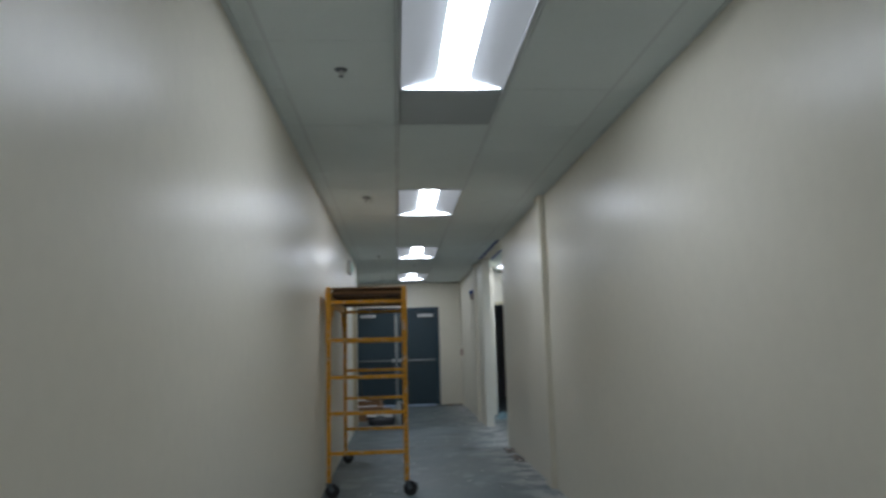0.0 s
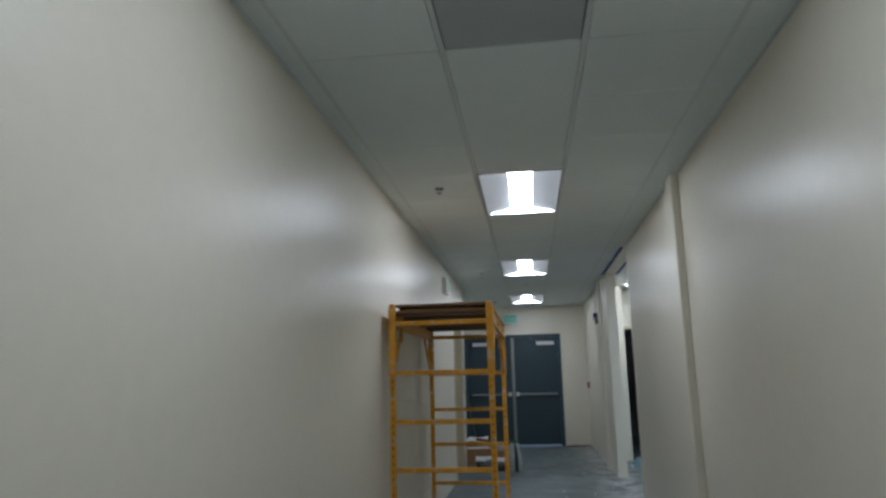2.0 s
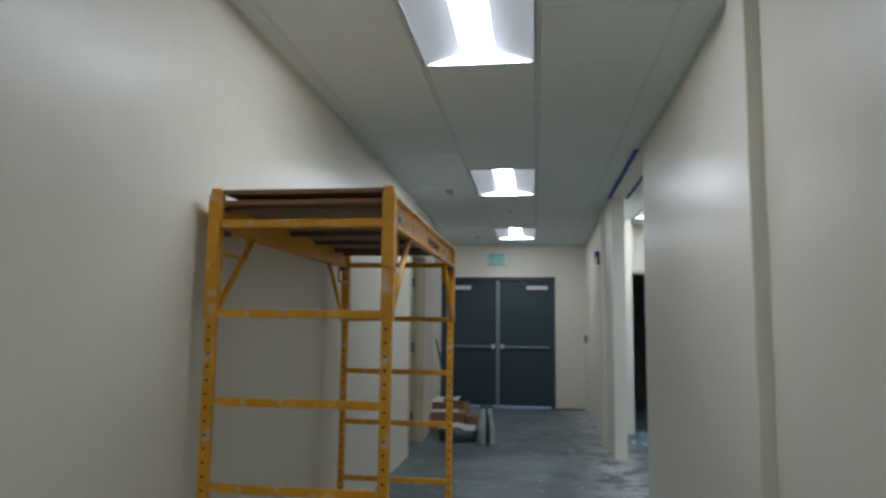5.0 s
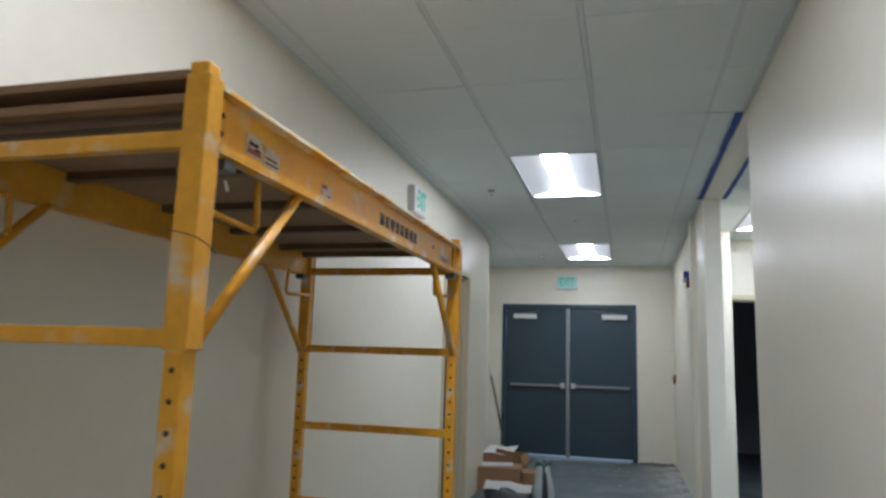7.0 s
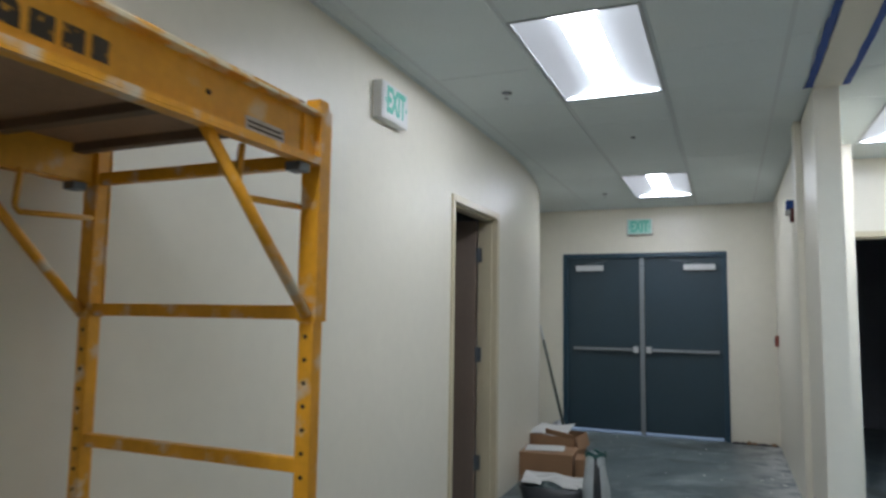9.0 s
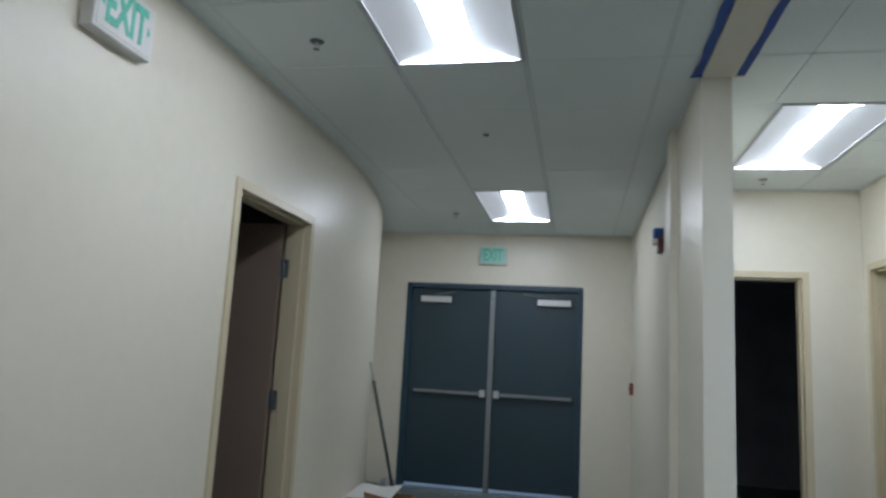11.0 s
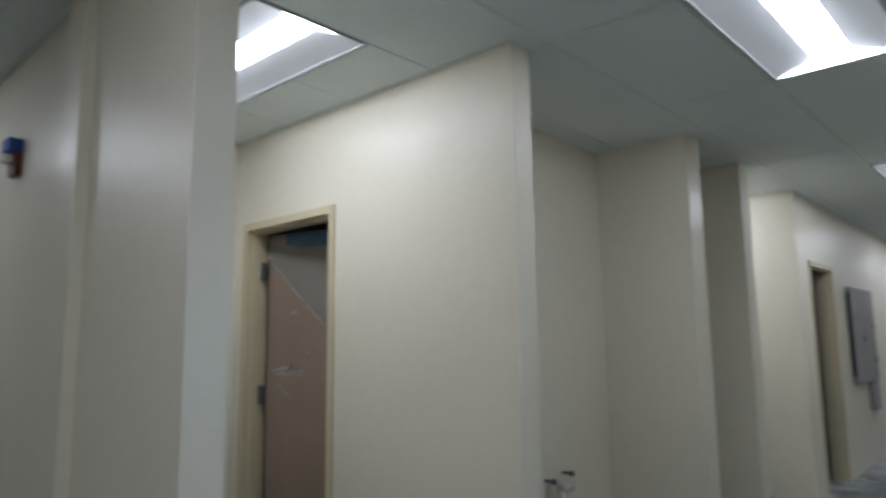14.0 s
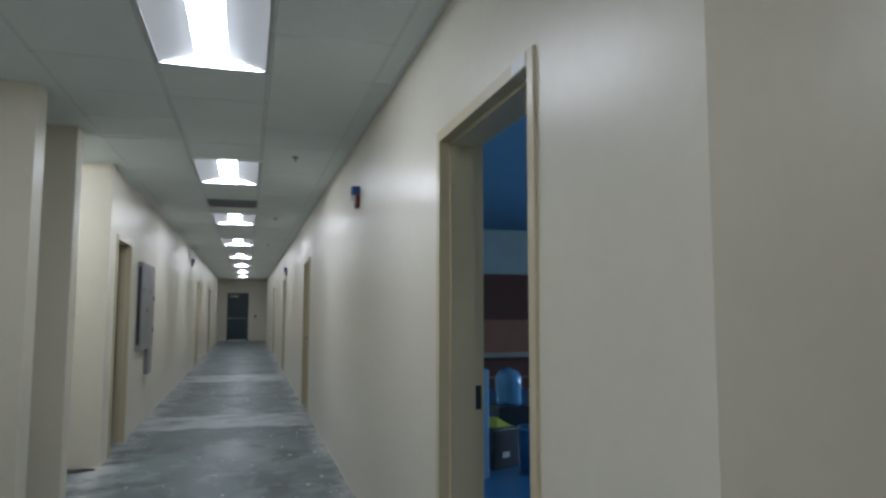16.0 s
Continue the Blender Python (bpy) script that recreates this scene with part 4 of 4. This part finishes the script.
# side beams with sleeves and braces
def side_beam(x, out):
    s = part("side_beam", box(x - 0.003, x + 0.003, SY0 + PW, SY1 - PW, 1.726, 1.836), YELLOW, sc, "yellow channel side beam")
    for z0, z1, paint in ((1.836, 1.842, SPLASH), (1.72, 1.726, YELLOW_WORN)):
        part("flange", box(min(x, x + out * 0.03), max(x, x + out * 0.03), SY0 + PW + 0.002, SY1 - PW - 0.002, z0, z1), paint, s, "paint-splashed beam flange")
    part("lip", box(min(x + out * 0.026, x + out * 0.03), max(x + out * 0.026, x + out * 0.03), SY0 + PW + 0.002, SY1 - PW - 0.002, 1.7265, 1.738), YELLOW_WORN, s, "turned-up lip of the beam")
    for y, sg in ((SY0, 1), (SY1, -1)):
        bm = bmesh.new()
        ox = out * (PW + 0.001)
        bx(bm, min(x + ox, x + ox + out * 0.006), max(x + ox, x + ox + out * 0.006), y - 0.0225, y + 0.0225, 1.371, 1.854, 0.002)
        for e in (-1, 1):
            bx(bm, x - 0.022, x + 0.022, min(y + e * 0.0193, y + e * 0.0223), max(y + e * 0.0193, y + e * 0.0223), 1.371, 1.854)
        part("sleeve", bm, YELLOW_WORN, s, "yellow steel sleeve over the post")
        ya, yb = sorted((y + sg * 0.0235, y + sg * 0.066))
        part("end_plate", box(min(x, x + out * 0.010), max(x, x + out * 0.010), ya, yb, 1.728, 1.834, 0.002), YELLOW_WORN, s, "bolted end plate of the beam")
        bm = bmesh.new()
        tube(bm, (x + out * 0.006, y + sg * 0.365, 1.726), (x + out * 0.006, y + sg * 0.028, 1.386), 0.0125, 12)
        part("brace", bm, YELLOW_WORN, s, "diagonal tube brace")
        bm = bmesh.new()
        rod(bm, [(x - out * 0.02, y + sg * 0.03, 1.629), (x - out * 0.02, y + sg * 0.228, 1.618), (x - out * 0.02, y + sg * 0.240, 1.632), (x - out * 0.02, y + sg * 0.232, 1.724)], 0.0072, 8)
        part("latch_rod", bm, YELLOW, s, "bent wire safety latch")
        bm = bmesh.new()
        bx(bm, x - 0.02, x + 0.02, min(y + sg * 0.05, y + sg * 0.09), max(y + sg * 0.05, y + sg * 0.09), 1.699, 1.72, 0.003)
        part("latch_clip", bm, HINGE, s, "dark latch clip")
    return s
b_r = side_beam(SX1, 1)
b_l = side_beam(SX0, -1)
xf = SX1 + 0.0035
# dark stencilled mark, as plain bars
bm = bmesh.new()
y = 8.878
for w in (0.036, 0.032, 0.038, 0.032, 0.036, 0.038, 0.036, 0.030):
    bx(bm, xf, xf + 0.0008, y, y + w, 1.763, 1.8)
    y += w + 0.0125
tagged(part("stencil_mark", bm, STENCIL, b_r, "dark worn stencilled marking"), kind="stuff")
def sticker(y0, y1, z0, z1, stripe):
    s = part("sticker", box(xf, xf + 0.0012, y0, y1, z0, z1), STICKER, b_r, "worn white warning label")
    bm = bmesh.new()
    if stripe == "corner":
        bx(bm, xf + 0.0011, xf + 0.0018, y0 + 0.002, y0 + 0.030, z1 - 0.012, z1 - 0.002)
        part("stripe", bm, RED, s, "red corner mark")
        bm = bmesh.new()
        bx(bm, xf + 0.0011, xf + 0.0018, y0 + 0.034, y1 - 0.006, z0 + 0.008, z0 + 0.011)
    elif stripe:
        bx(bm, xf + 0.0011, xf + 0.0018, y0 + 0.005, y1 - 0.005, z0 + 0.004, z0 + 0.016)
        part("stripe", bm, RED, s, "red stripe")
        bm = bmesh.new()
        bx(bm, xf + 0.0011, xf + 0.0018, y0 + 0.012, y0 + 0.045, z1 - 0.022, z1 - 0.014)
        bx(bm, xf + 0.0011, xf + 0.0018, y1 - 0.03, y1 - 0.008, z1 - 0.03, z1 - 0.024)
    else:
        bx(bm, xf + 0.0011, xf + 0.0018, y0 + 0.006, y1 - 0.006, z0 + 0.006, z0 + 0.010)
        bx(bm, xf + 0.0011, xf + 0.0018, y0 + 0.006, y1 - 0.012, z0 + 0.016, z0 + 0.020)
    part("print", bm, HOLE, s, "illegible dark print")
sticker(8.124, 8.186, 1.757, 1.800, True); sticker(8.192, 8.258, 1.752, 1.792, False)
sticker(8.468, 8.528, 1.750, 1.786, "corner"); sticker(9.562, 9.686, 1.748, 1.776, False)
for z, y, o in ((1.80, SY0 + 0.046, 0.0066), (1.765, SY0 + 0.046, 0.0066), (1.789, 9.458, 0.0)):
    part("bolt_hole", tube(bmesh.new(), (xf + o - 0.001, y, z), (xf + o + 0.0015, y, z), 0.006, 8), HOLE, b_r, "dark bolt hole")
# wire tied round one post, and a small white tag on the latch
bm = bmesh.new()
q = 0.0295
rod(bm, [(SX1 - 0.024, SY0 - q, 1.572), (SX1 + 0.008, SY0 - q, 1.566), (SX1 + 0.031, SY0 - q, 1.559), (SX1 + 0.032, SY0, 1.552), (SX1 + 0.032, SY0 + 0.03, 1.54)], 0.0011, 6)
part("wire_tie", bm, HOLE, sc, "thin dark wire tied round the post")
part("tag", bar(bmesh.new(), (SX1 - 0.02, SY0 + 0.115, 1.696), (SX1 - 0.018, SY0 + 0.122, 1.676), 0.011, 0.001, (1, 0, 0)), PAPER, sc, "small white tag hanging from the latch")
# platform
pl = part("platform", box(SX0 + 0.006, SX1 - 0.006, SY0 + 0.03, SY1 - 0.03, 1.819, 1.835), PLY_UNDER, sc, "weathered plywood deck")
for y in (SY0 + 0.07, SY0 + 0.42, SY0 + 0.80, SY0 + 1.18, SY0 + 1.55, SY1 - 0.07):
    part("cross_support", box(SX0 + 0.004, SX1 - 0.004, y - 0.016, y + 0.016, 1.797, 1.819), SUPPORT, pl, "dark steel cross support")
part("edge_strip", box(SX0 + 0.03, SX1 - 0.03, SY0 + 0.014, SY0 + 0.0295, 1.817, 1.8365, 0.003), CARD, pl, "worn light brown front edge of the deck")
bd = part("loose_board", box(SX0 + 0.022, SX1 - 0.022, SY0 + 0.0, SY1 - 0.02, 1.858, 1.876, 0.003), PLY, m=LEAN)
part("edge_splash", box(SX1 - 0.0215, SX1 + 0.012, SY0 + 0.06, SY1 - 0.09, 1.844, 1.8575, 0.004), SPLASH, bd, "paint-crusted edge strip of the board")
tagged(bd, "weathered brown plywood board lying on scaffold deck", "board")
for y in (SY0 + 0.15, SY0 + 0.9, SY1 - 0.2):
    part("batten", box(SX0 + 0.03, SX1 - 0.05, y - 0.04, y + 0.04, 1.8352, 1.8578), PLY, bd, "wooden batten under the board")

# ---- cartons and rubbish by the end wall ----
def carton(x0, x1, y0, y1, h, turn, label):
    cx, cy = (x0 + x1) / 2, (y0 + y1) / 2
    w, d = x1 - x0, y1 - y0
    t = thing("cardboard_box", pose(cx, cy, 0, 0, 0, turn), label, "carton", "cartons by the double doors")
    bm = bmesh.new()
    k = 0.005
    bx(bm, -w / 2, w / 2, -d / 2, -d / 2 + k, 0, h); bx(bm, -w / 2, w / 2, d / 2 - k, d / 2, 0, h)
    bx(bm, -w / 2, -w / 2 + k, -d / 2 + k, d / 2 - k, 0, h); bx(bm, w / 2 - k, w / 2, -d / 2 + k, d / 2 - k, 0, h)
    bx(bm, -w / 2 + k, w / 2 - k, -d / 2 + k, d / 2 - k, 0, k)
    part("body", bm, CARD, t)
    return t, w, d
# open box: a sheet of white packing slants up out of it, one flap stands, another hangs
cb, w, d = carton(0.585, 1.01, 14.70, 15.08, 0.312, -5, "open brown cardboard box with white packing paper")
bm = bmesh.new()
us = [i / 12 for i in range(13)]
loft(bm, [[(-w / 2 - 0.02 + (w * 0.80) * u, -d / 2 + 0.01 + (d + 0.0) * v, 0.313 + 0.04 * v + 0.012 * math.sin(5 * u + 2 * v) + 0.02 * u * v) for u in us] for v in us])
part("packing_paper", bm, PAPER, cb, "white packing paper bulging from the box")
part("flap", bar(bmesh.new(), (0.075, -d / 2, 0.312), (0.085, -d / 2 - 0.03, 0.362), w * 0.62, 0.004, (0, 1, 0.4)), CARD, cb, "brown flap standing up")
part("flap", bar(bmesh.new(), (w / 2 + 0.002, 0, 0.312), (w / 2 + 0.035, 0, 0.20), d - 0.02, 0.004), CARD, cb, "brown flap hanging down")
# low closed box with a white sheet on it
cb, w, d = carton(0.60, 1.05, 14.24, 14.62, 0.235, 4, "closed brown cardboard box with white label")
part("lid", box(-w / 2, w / 2, -d / 2, d / 2, 0.235, 0.24), CARD, cb)
part("label_sheet", bar(bmesh.new(), (-w / 2 + 0.02, 0.02, 0.2435), (w / 2 - 0.10, 0.05, 0.25), d * 0.66, 0.002), PAPER, cb, "white paper label")
# small box leaning beside it
cb, w, d = carton(1.06, 1.20, 14.30, 14.55, 0.20, 8, "small brown cardboard box beside larger ones")
part("lid", box(-w / 2, w / 2, -d / 2, d / 2, 0.20, 0.205), CARD, cb)

tr = thing("plastic_tub", pose(1.035, 13.70, 0, 0, 0, 6), "black plastic tub covered by a white sheet", "tub")
bm = bmesh.new()
rows = []
for z, s in ((0, 0.86), (0.135, 1.0), (0.135, 0.95), (0.02, 0.82)):
    ring = []
    for k in range(29):
        a = 2 * math.pi * k / 28
        ca, sa = math.cos(a), math.sin(a)
        ring.append((0.25 * s * math.copysign(abs(ca) ** 0.4, ca), 0.17 * s * math.copysign(abs(sa) ** 0.4, sa), z))
    rows.append(ring)
loft(bm, rows)
part("tub", bm, BLACK, tr)
def heap(u, v):
    return (-0.235 + 0.45 * u, -0.04 + 0.20 * v, 0.137 + 0.05 * v + 0.012 * math.sin(9 * u + 4 * v) + 0.008 * math.sin(21 * v - 9 * u) - 0.03 * u)
def bundle(u, v):
    return (-0.22 + 0.44 * u, -0.15 + 0.26 * v, 0.10 + 0.035 * math.sin(math.pi * u) * math.sin(math.pi * v) + 0.02 * math.sin(11 * u + 6 * v) * math.sin(math.pi * v))
part("dark_cloth", drape([i / 18 for i in range(19)], [i / 10 for i in range(11)], bundle), DARKCLOTH, tr, "bundled dark teal cloth in the tub")
part("paper_sheet", drape([i / 18 for i in range(19)], [i / 14 for i in range(15)], heap), PAPER, tr, "rumpled white sheet laid over the tub")

def sack(m, label):
    t = thing("plastic_sack", m, label, "sack")
    rnd = random.Random(11)
    bm = bmesh.new()
    rows = []
    for j in range(15):
        v = j / 14
        z = 0.42 * v
        wx = 0.088 * (1 - 0.12 * v) + 0.012 * math.sin(5 * v)
        wy = 0.085 * (1 - 0.55 * max(0, v - 0.55) / 0.45)
        ring = []
        for k in range(25):
            a = 2 * math.pi * k / 24
            r = 1 + 0.05 * math.sin(3 * a + 6 * v) + 0.03 * math.sin(7 * a - 9 * v)
            ring.append((wx * r * math.cos(a), wy * r * math.sin(a), z + 0.012 * math.sin(4 * a) * v))
        rows.append(ring)
    loft(bm, rows)
    body = part("bag", bm, SACK, t, "greyish white plastic sack body")
    bm = bmesh.new()
    loft(bm, [[((0.09 * (1 - 0.12 * v) + 0.012 * math.sin(5 * v)) * math.cos(a) * 1.06, (0.086 * (1 - 0.55 * max(0, v - 0.55) / 0.45)) * math.sin(a) * 1.06, 0.42 * v) for a in [-1.75 + 0.09 * i for i in range(7)]] for v in [i / 12 for i in range(13)]])
    part("stripe", bm, BLACK, body, "dark printed stripe")
    bm = bmesh.new()
    loft(bm, [[(0.075 * math.cos(a), 0.05 * math.sin(a), 0.40 + 0.03 * w + 0.012 * math.sin(5 * a)) for a in [2 * math.pi * i / 16 for i in range(17)]] for w in (0, 1)])
    part("rim", bm, TEAL, body, "dark teal crumpled rim")
    return t
sack(pose(1.385, 13.53, 0, 0, 0, 10), "white and teal plastic sack standing on the floor")

br = thing("broom_handle", pose(0.672, 15.91, 0), "grey-green pole leaning against the curved wall", "pole")
part("pole", tube(bmesh.new(), (0, 0, 0.0), (-0.172, -0.425, 1.15), 0.0155, 12), STICK, br)
part("tip", tube(bmesh.new(), (-0.172, -0.425, 1.15), (-0.192, -0.475, 1.305), 0.014, 12, 0.010), PVC, br, "white plastic tip of the pole")
gb = thing("crumpled_bag", pose(0.56, 15.96, 0, 0, 0, 20), "crumpled grey plastic bag on the floor", "bag")
bm = bmesh.new()
loft(bm, [[((0.13 * (1 - v) ** 0.5 + 0.012) * (1 + 0.18 * math.sin(3 * a + 7 * v) + 0.10 * math.sin(7 * a - 5 * v)) * math.cos(a), (0.10 * (1 - v) ** 0.5 + 0.012) * (1 + 0.18 * math.sin(4 * a + 5 * v)) * math.sin(a), 0.27 * v) for a in [2 * math.pi * i / 22 for i in range(23)]] for v in [j / 12 for j in range(13)]])
part("bag", bm, GREYBOX, gb)

# ---- scraps on the floor ----
sc1 = thing("floor_scrap", pose(8.46, 13.12, 0, 0, 0, 96), "dark torn strip of material lying on concrete", "scrap")
bm = bmesh.new()
loft(bm, [[(-0.26 + 0.52 * u, w * (0.04 + 0.02 * math.sin(5 * u)), 0.006 + 0.03 * abs(math.sin(3.1 * u + w)) * u) for u in [i / 14 for i in range(15)]] for w in (-1, 0, 1)])
part("strip", bm, DARKSCRAP, sc1)
rag = thing("cloth_rag", pose(3.20, 13.95, 0, 0, 0, 70), "crumpled grey-blue rag lying on the alcove floor", "rag")
part("cloth", drape([i / 16 for i in range(17)], [i / 12 for i in range(13)], lambda u, v: (-0.20 + 0.40 * u, -0.12 + 0.24 * v, 0.003 + 0.13 * math.sin(math.pi * u) ** 0.7 * math.sin(math.pi * v) ** 0.7 * (0.6 + 0.4 * math.sin(9 * u + 7 * v)))), RAG, rag)
ds = thing("debris_strip", pose(2.30, 16.985, 0), "dark strip of dirt and chips along the wall base", "debris")
rs = random.Random(13)
us = [i / 22 for i in range(23)]
bm = bmesh.new()
loft(bm, [[(0.46 * u, y + rs.uniform(-0.008, 0.008), z * rs.uniform(0.5, 1.2)) for u in us] for y, z in ((-0.03, 0.001), (-0.012, 0.016), (0.02, 0.022), (0.045, 0.012))])
part("dirt", bm, DARKSCRAP, ds)
for x, r in ((0.17, 0.035), (0.23, 0.028), (0.42, 0.03)):
    bm = bmesh.new()
    loft(bm, [[(x + r * math.cos(v * 1.5) * math.cos(a) * rs.uniform(0.75, 1.1), -0.005 + 0.7 * r * math.cos(v * 1.5) * math.sin(a), 0.005 + r * math.sin(v * 1.5)) for a in [2 * math.pi * i / 9 for i in range(9)] + [0]] for v in (0, 0.35, 0.7, 1)], False)
    part("lump", bm, PLY, ds, "brown lump of rubble")
for y0, length, seed in ((9.45, 0.5, 3), (10.1, 0.42, 5)):
    ds = thing("debris_strip", pose(2.755, y0, 0, 0, 0, 90), "brown dirt and plaster crumbs along the wall foot", "debris")
    rs = random.Random(seed)
    us = [i / 16 for i in range(17)]
    bm = bmesh.new()
    loft(bm, [[(length * u, y + rs.uniform(-0.012, 0.012), z * math.sin(math.pi * u) * rs.uniform(0.3, 1.2) + 0.0006) for u in us] for y, z in ((0.10, 0.0), (0.05, 0.010), (0.015, 0.018), (-0.012, 0.02))])
    part("dirt", bm, DIRT, ds)
    for k in range(5):
        x, r = rs.uniform(0.05, length - 0.05), rs.uniform(0.010, 0.022)
        bm = bmesh.new()
        loft(bm, [[(x + r * math.cos(v * 1.5) * math.cos(a) * rs.uniform(0.75, 1.1), 0.05 + 0.8 * r * math.cos(v * 1.5) * math.sin(a), 0.004 + r * math.sin(v * 1.5)) for a in [2 * math.pi * i / 8 for i in range(8)] + [0]] for v in (0, 0.35, 0.7, 1)], False)
        part("lump", bm, (PLY, CHIP)[k % 2], ds, ("brown lump of rubble", "pale plaster crumb")[k % 2])
rnd = random.Random(21)
bm = bmesh.new()
for k in range(420):
    if k < 190:
        x, y = rnd.uniform(0.8, 2.72), rnd.uniform(3.0, 16.9)
        if rnd.random() < 0.5:
            x = 2.74 - abs(rnd.gauss(0, 0.14))
    else:
        x, y = rnd.uniform(2.9, 16), rnd.uniform(10.86, 12.8)
        if rnd.random() < 0.3:
            y = 10.83 + abs(rnd.gauss(0, 0.1))
    r = rnd.uniform(0.004, 0.016) * (1.5 if rnd.random() < 0.1 else 1)
    n = rnd.randint(4, 6)
    a0 = rnd.uniform(0, 6.28)
    top = [bm.verts.new((x + r * 0.8 * math.cos(a0 + 6.283 * i / n), y + r * 0.8 * math.sin(a0 + 6.283 * i / n), rnd.uniform(0.002, 0.006))) for i in range(n)]
    low = [bm.verts.new((x + r * math.cos(a0 + 6.283 * i / n), y + r * math.sin(a0 + 6.283 * i / n), 0.0004)) for i in range(n)]
    bm.faces.new(top)
    for i in range(n):
        bm.faces.new((low[i], low[(i + 1) % n], top[(i + 1) % n], top[i]))
tagged(part("plaster_chips", bm, CHIP), "small white plaster chips strewn over the concrete", "debris", kind="stuff")

# ---- things in the side room ----
cab = thing("wrapped_cabinet", pose(13.6, 6.7, 0), "dark red-brown cabinet with a pale top edge", "cabinet")
part("body", box(-0.3, 0.3, -1.6, 1.8, 0, 0.50, 0.01), ROOMDARK, cab)
part("top", box(-0.34, 0.34, -1.65, 1.85, 0.50, 0.525, 0.006), ROOMDARK, cab, "dark countertop")
part("kick_strip", box(-0.306, -0.3005, -1.6, 1.8, 0.20, 0.228), ROOMRED, cab, "pale edge strip along the front")
bt = thing("blue_tub", pose(7.36, 9.16, 0), "round blue plastic tub with a paper label", "tub")
bm = bmesh.new()
prof = [(0.0, 0.004), (0.095, 0.004), (0.115, 0.36), (0.122, 0.37), (0.122, 0.40), (0.108, 0.40), (0.09, 0.05), (0.0, 0.05)]
loft(bm, [[(r * math.cos(a), r * math.sin(a), z) for a in [2 * math.pi * i / 24 for i in range(25)]] for r, z in prof])
part("tub", bm, FLOORFILM, bt)
part("label_sheet", box(-0.118, -0.108, -0.03, 0.04, 0.20, 0.27), PAPER, bt, "white paper label")
wr = thing("wrapped_stack", pose(7.28, 9.66, 0, 0, 0, 15), "stack of goods wrapped in blue plastic", "wrapped goods")
part("load", box(-0.055, 0.055, -0.06, 0.06, 0.004, 0.92, 0.02), FILM_BLUE, wr)
part("core", box(-0.045, 0.045, -0.05, 0.05, 0.004, 0.90, 0.01), PAPER, wr)
bk = thing("water_bottle", pose(8.05, 9.10, 0), "large translucent blue bottle on a dark stand", "bottle")
part("stand", box(-0.17, 0.17, -0.17, 0.17, 0, 0.50, 0.02), BLACK, bk)
bm = bmesh.new()
prof = [(0.0, 0.50), (0.13, 0.50), (0.135, 0.55), (0.125, 0.60), (0.135, 0.65), (0.135, 0.76), (0.10, 0.82), (0.03, 0.85), (0.0, 0.86)]
loft(bm, [[(r * math.cos(a), r * math.sin(a), z) for a in [2 * math.pi * i / 20 for i in range(21)]] for r, z in prof])
part("bottle", bm, FILM_BLUE, bk)
bn = thing("tool_bin", pose(7.75, 9.38, 0, 0, 0, 20), "black bin with yellow-green cloth on top", "bin")
part("bin", box(-0.2, 0.2, -0.16, 0.16, 0, 0.36, 0.02), BLACK, bn)
part("cloth", drape([i / 10 for i in range(11)], [i / 8 for i in range(9)], lambda u, v: (-0.16 + 0.3 * u, -0.12 + 0.24 * v, 0.365 + 0.07 * math.sin(math.pi * u) * math.sin(math.pi * v))), YGREEN, bn)
part("label_sheet", box(-0.205, -0.2005, -0.03, 0.05, 0.10, 0.15), PAPER, bn)
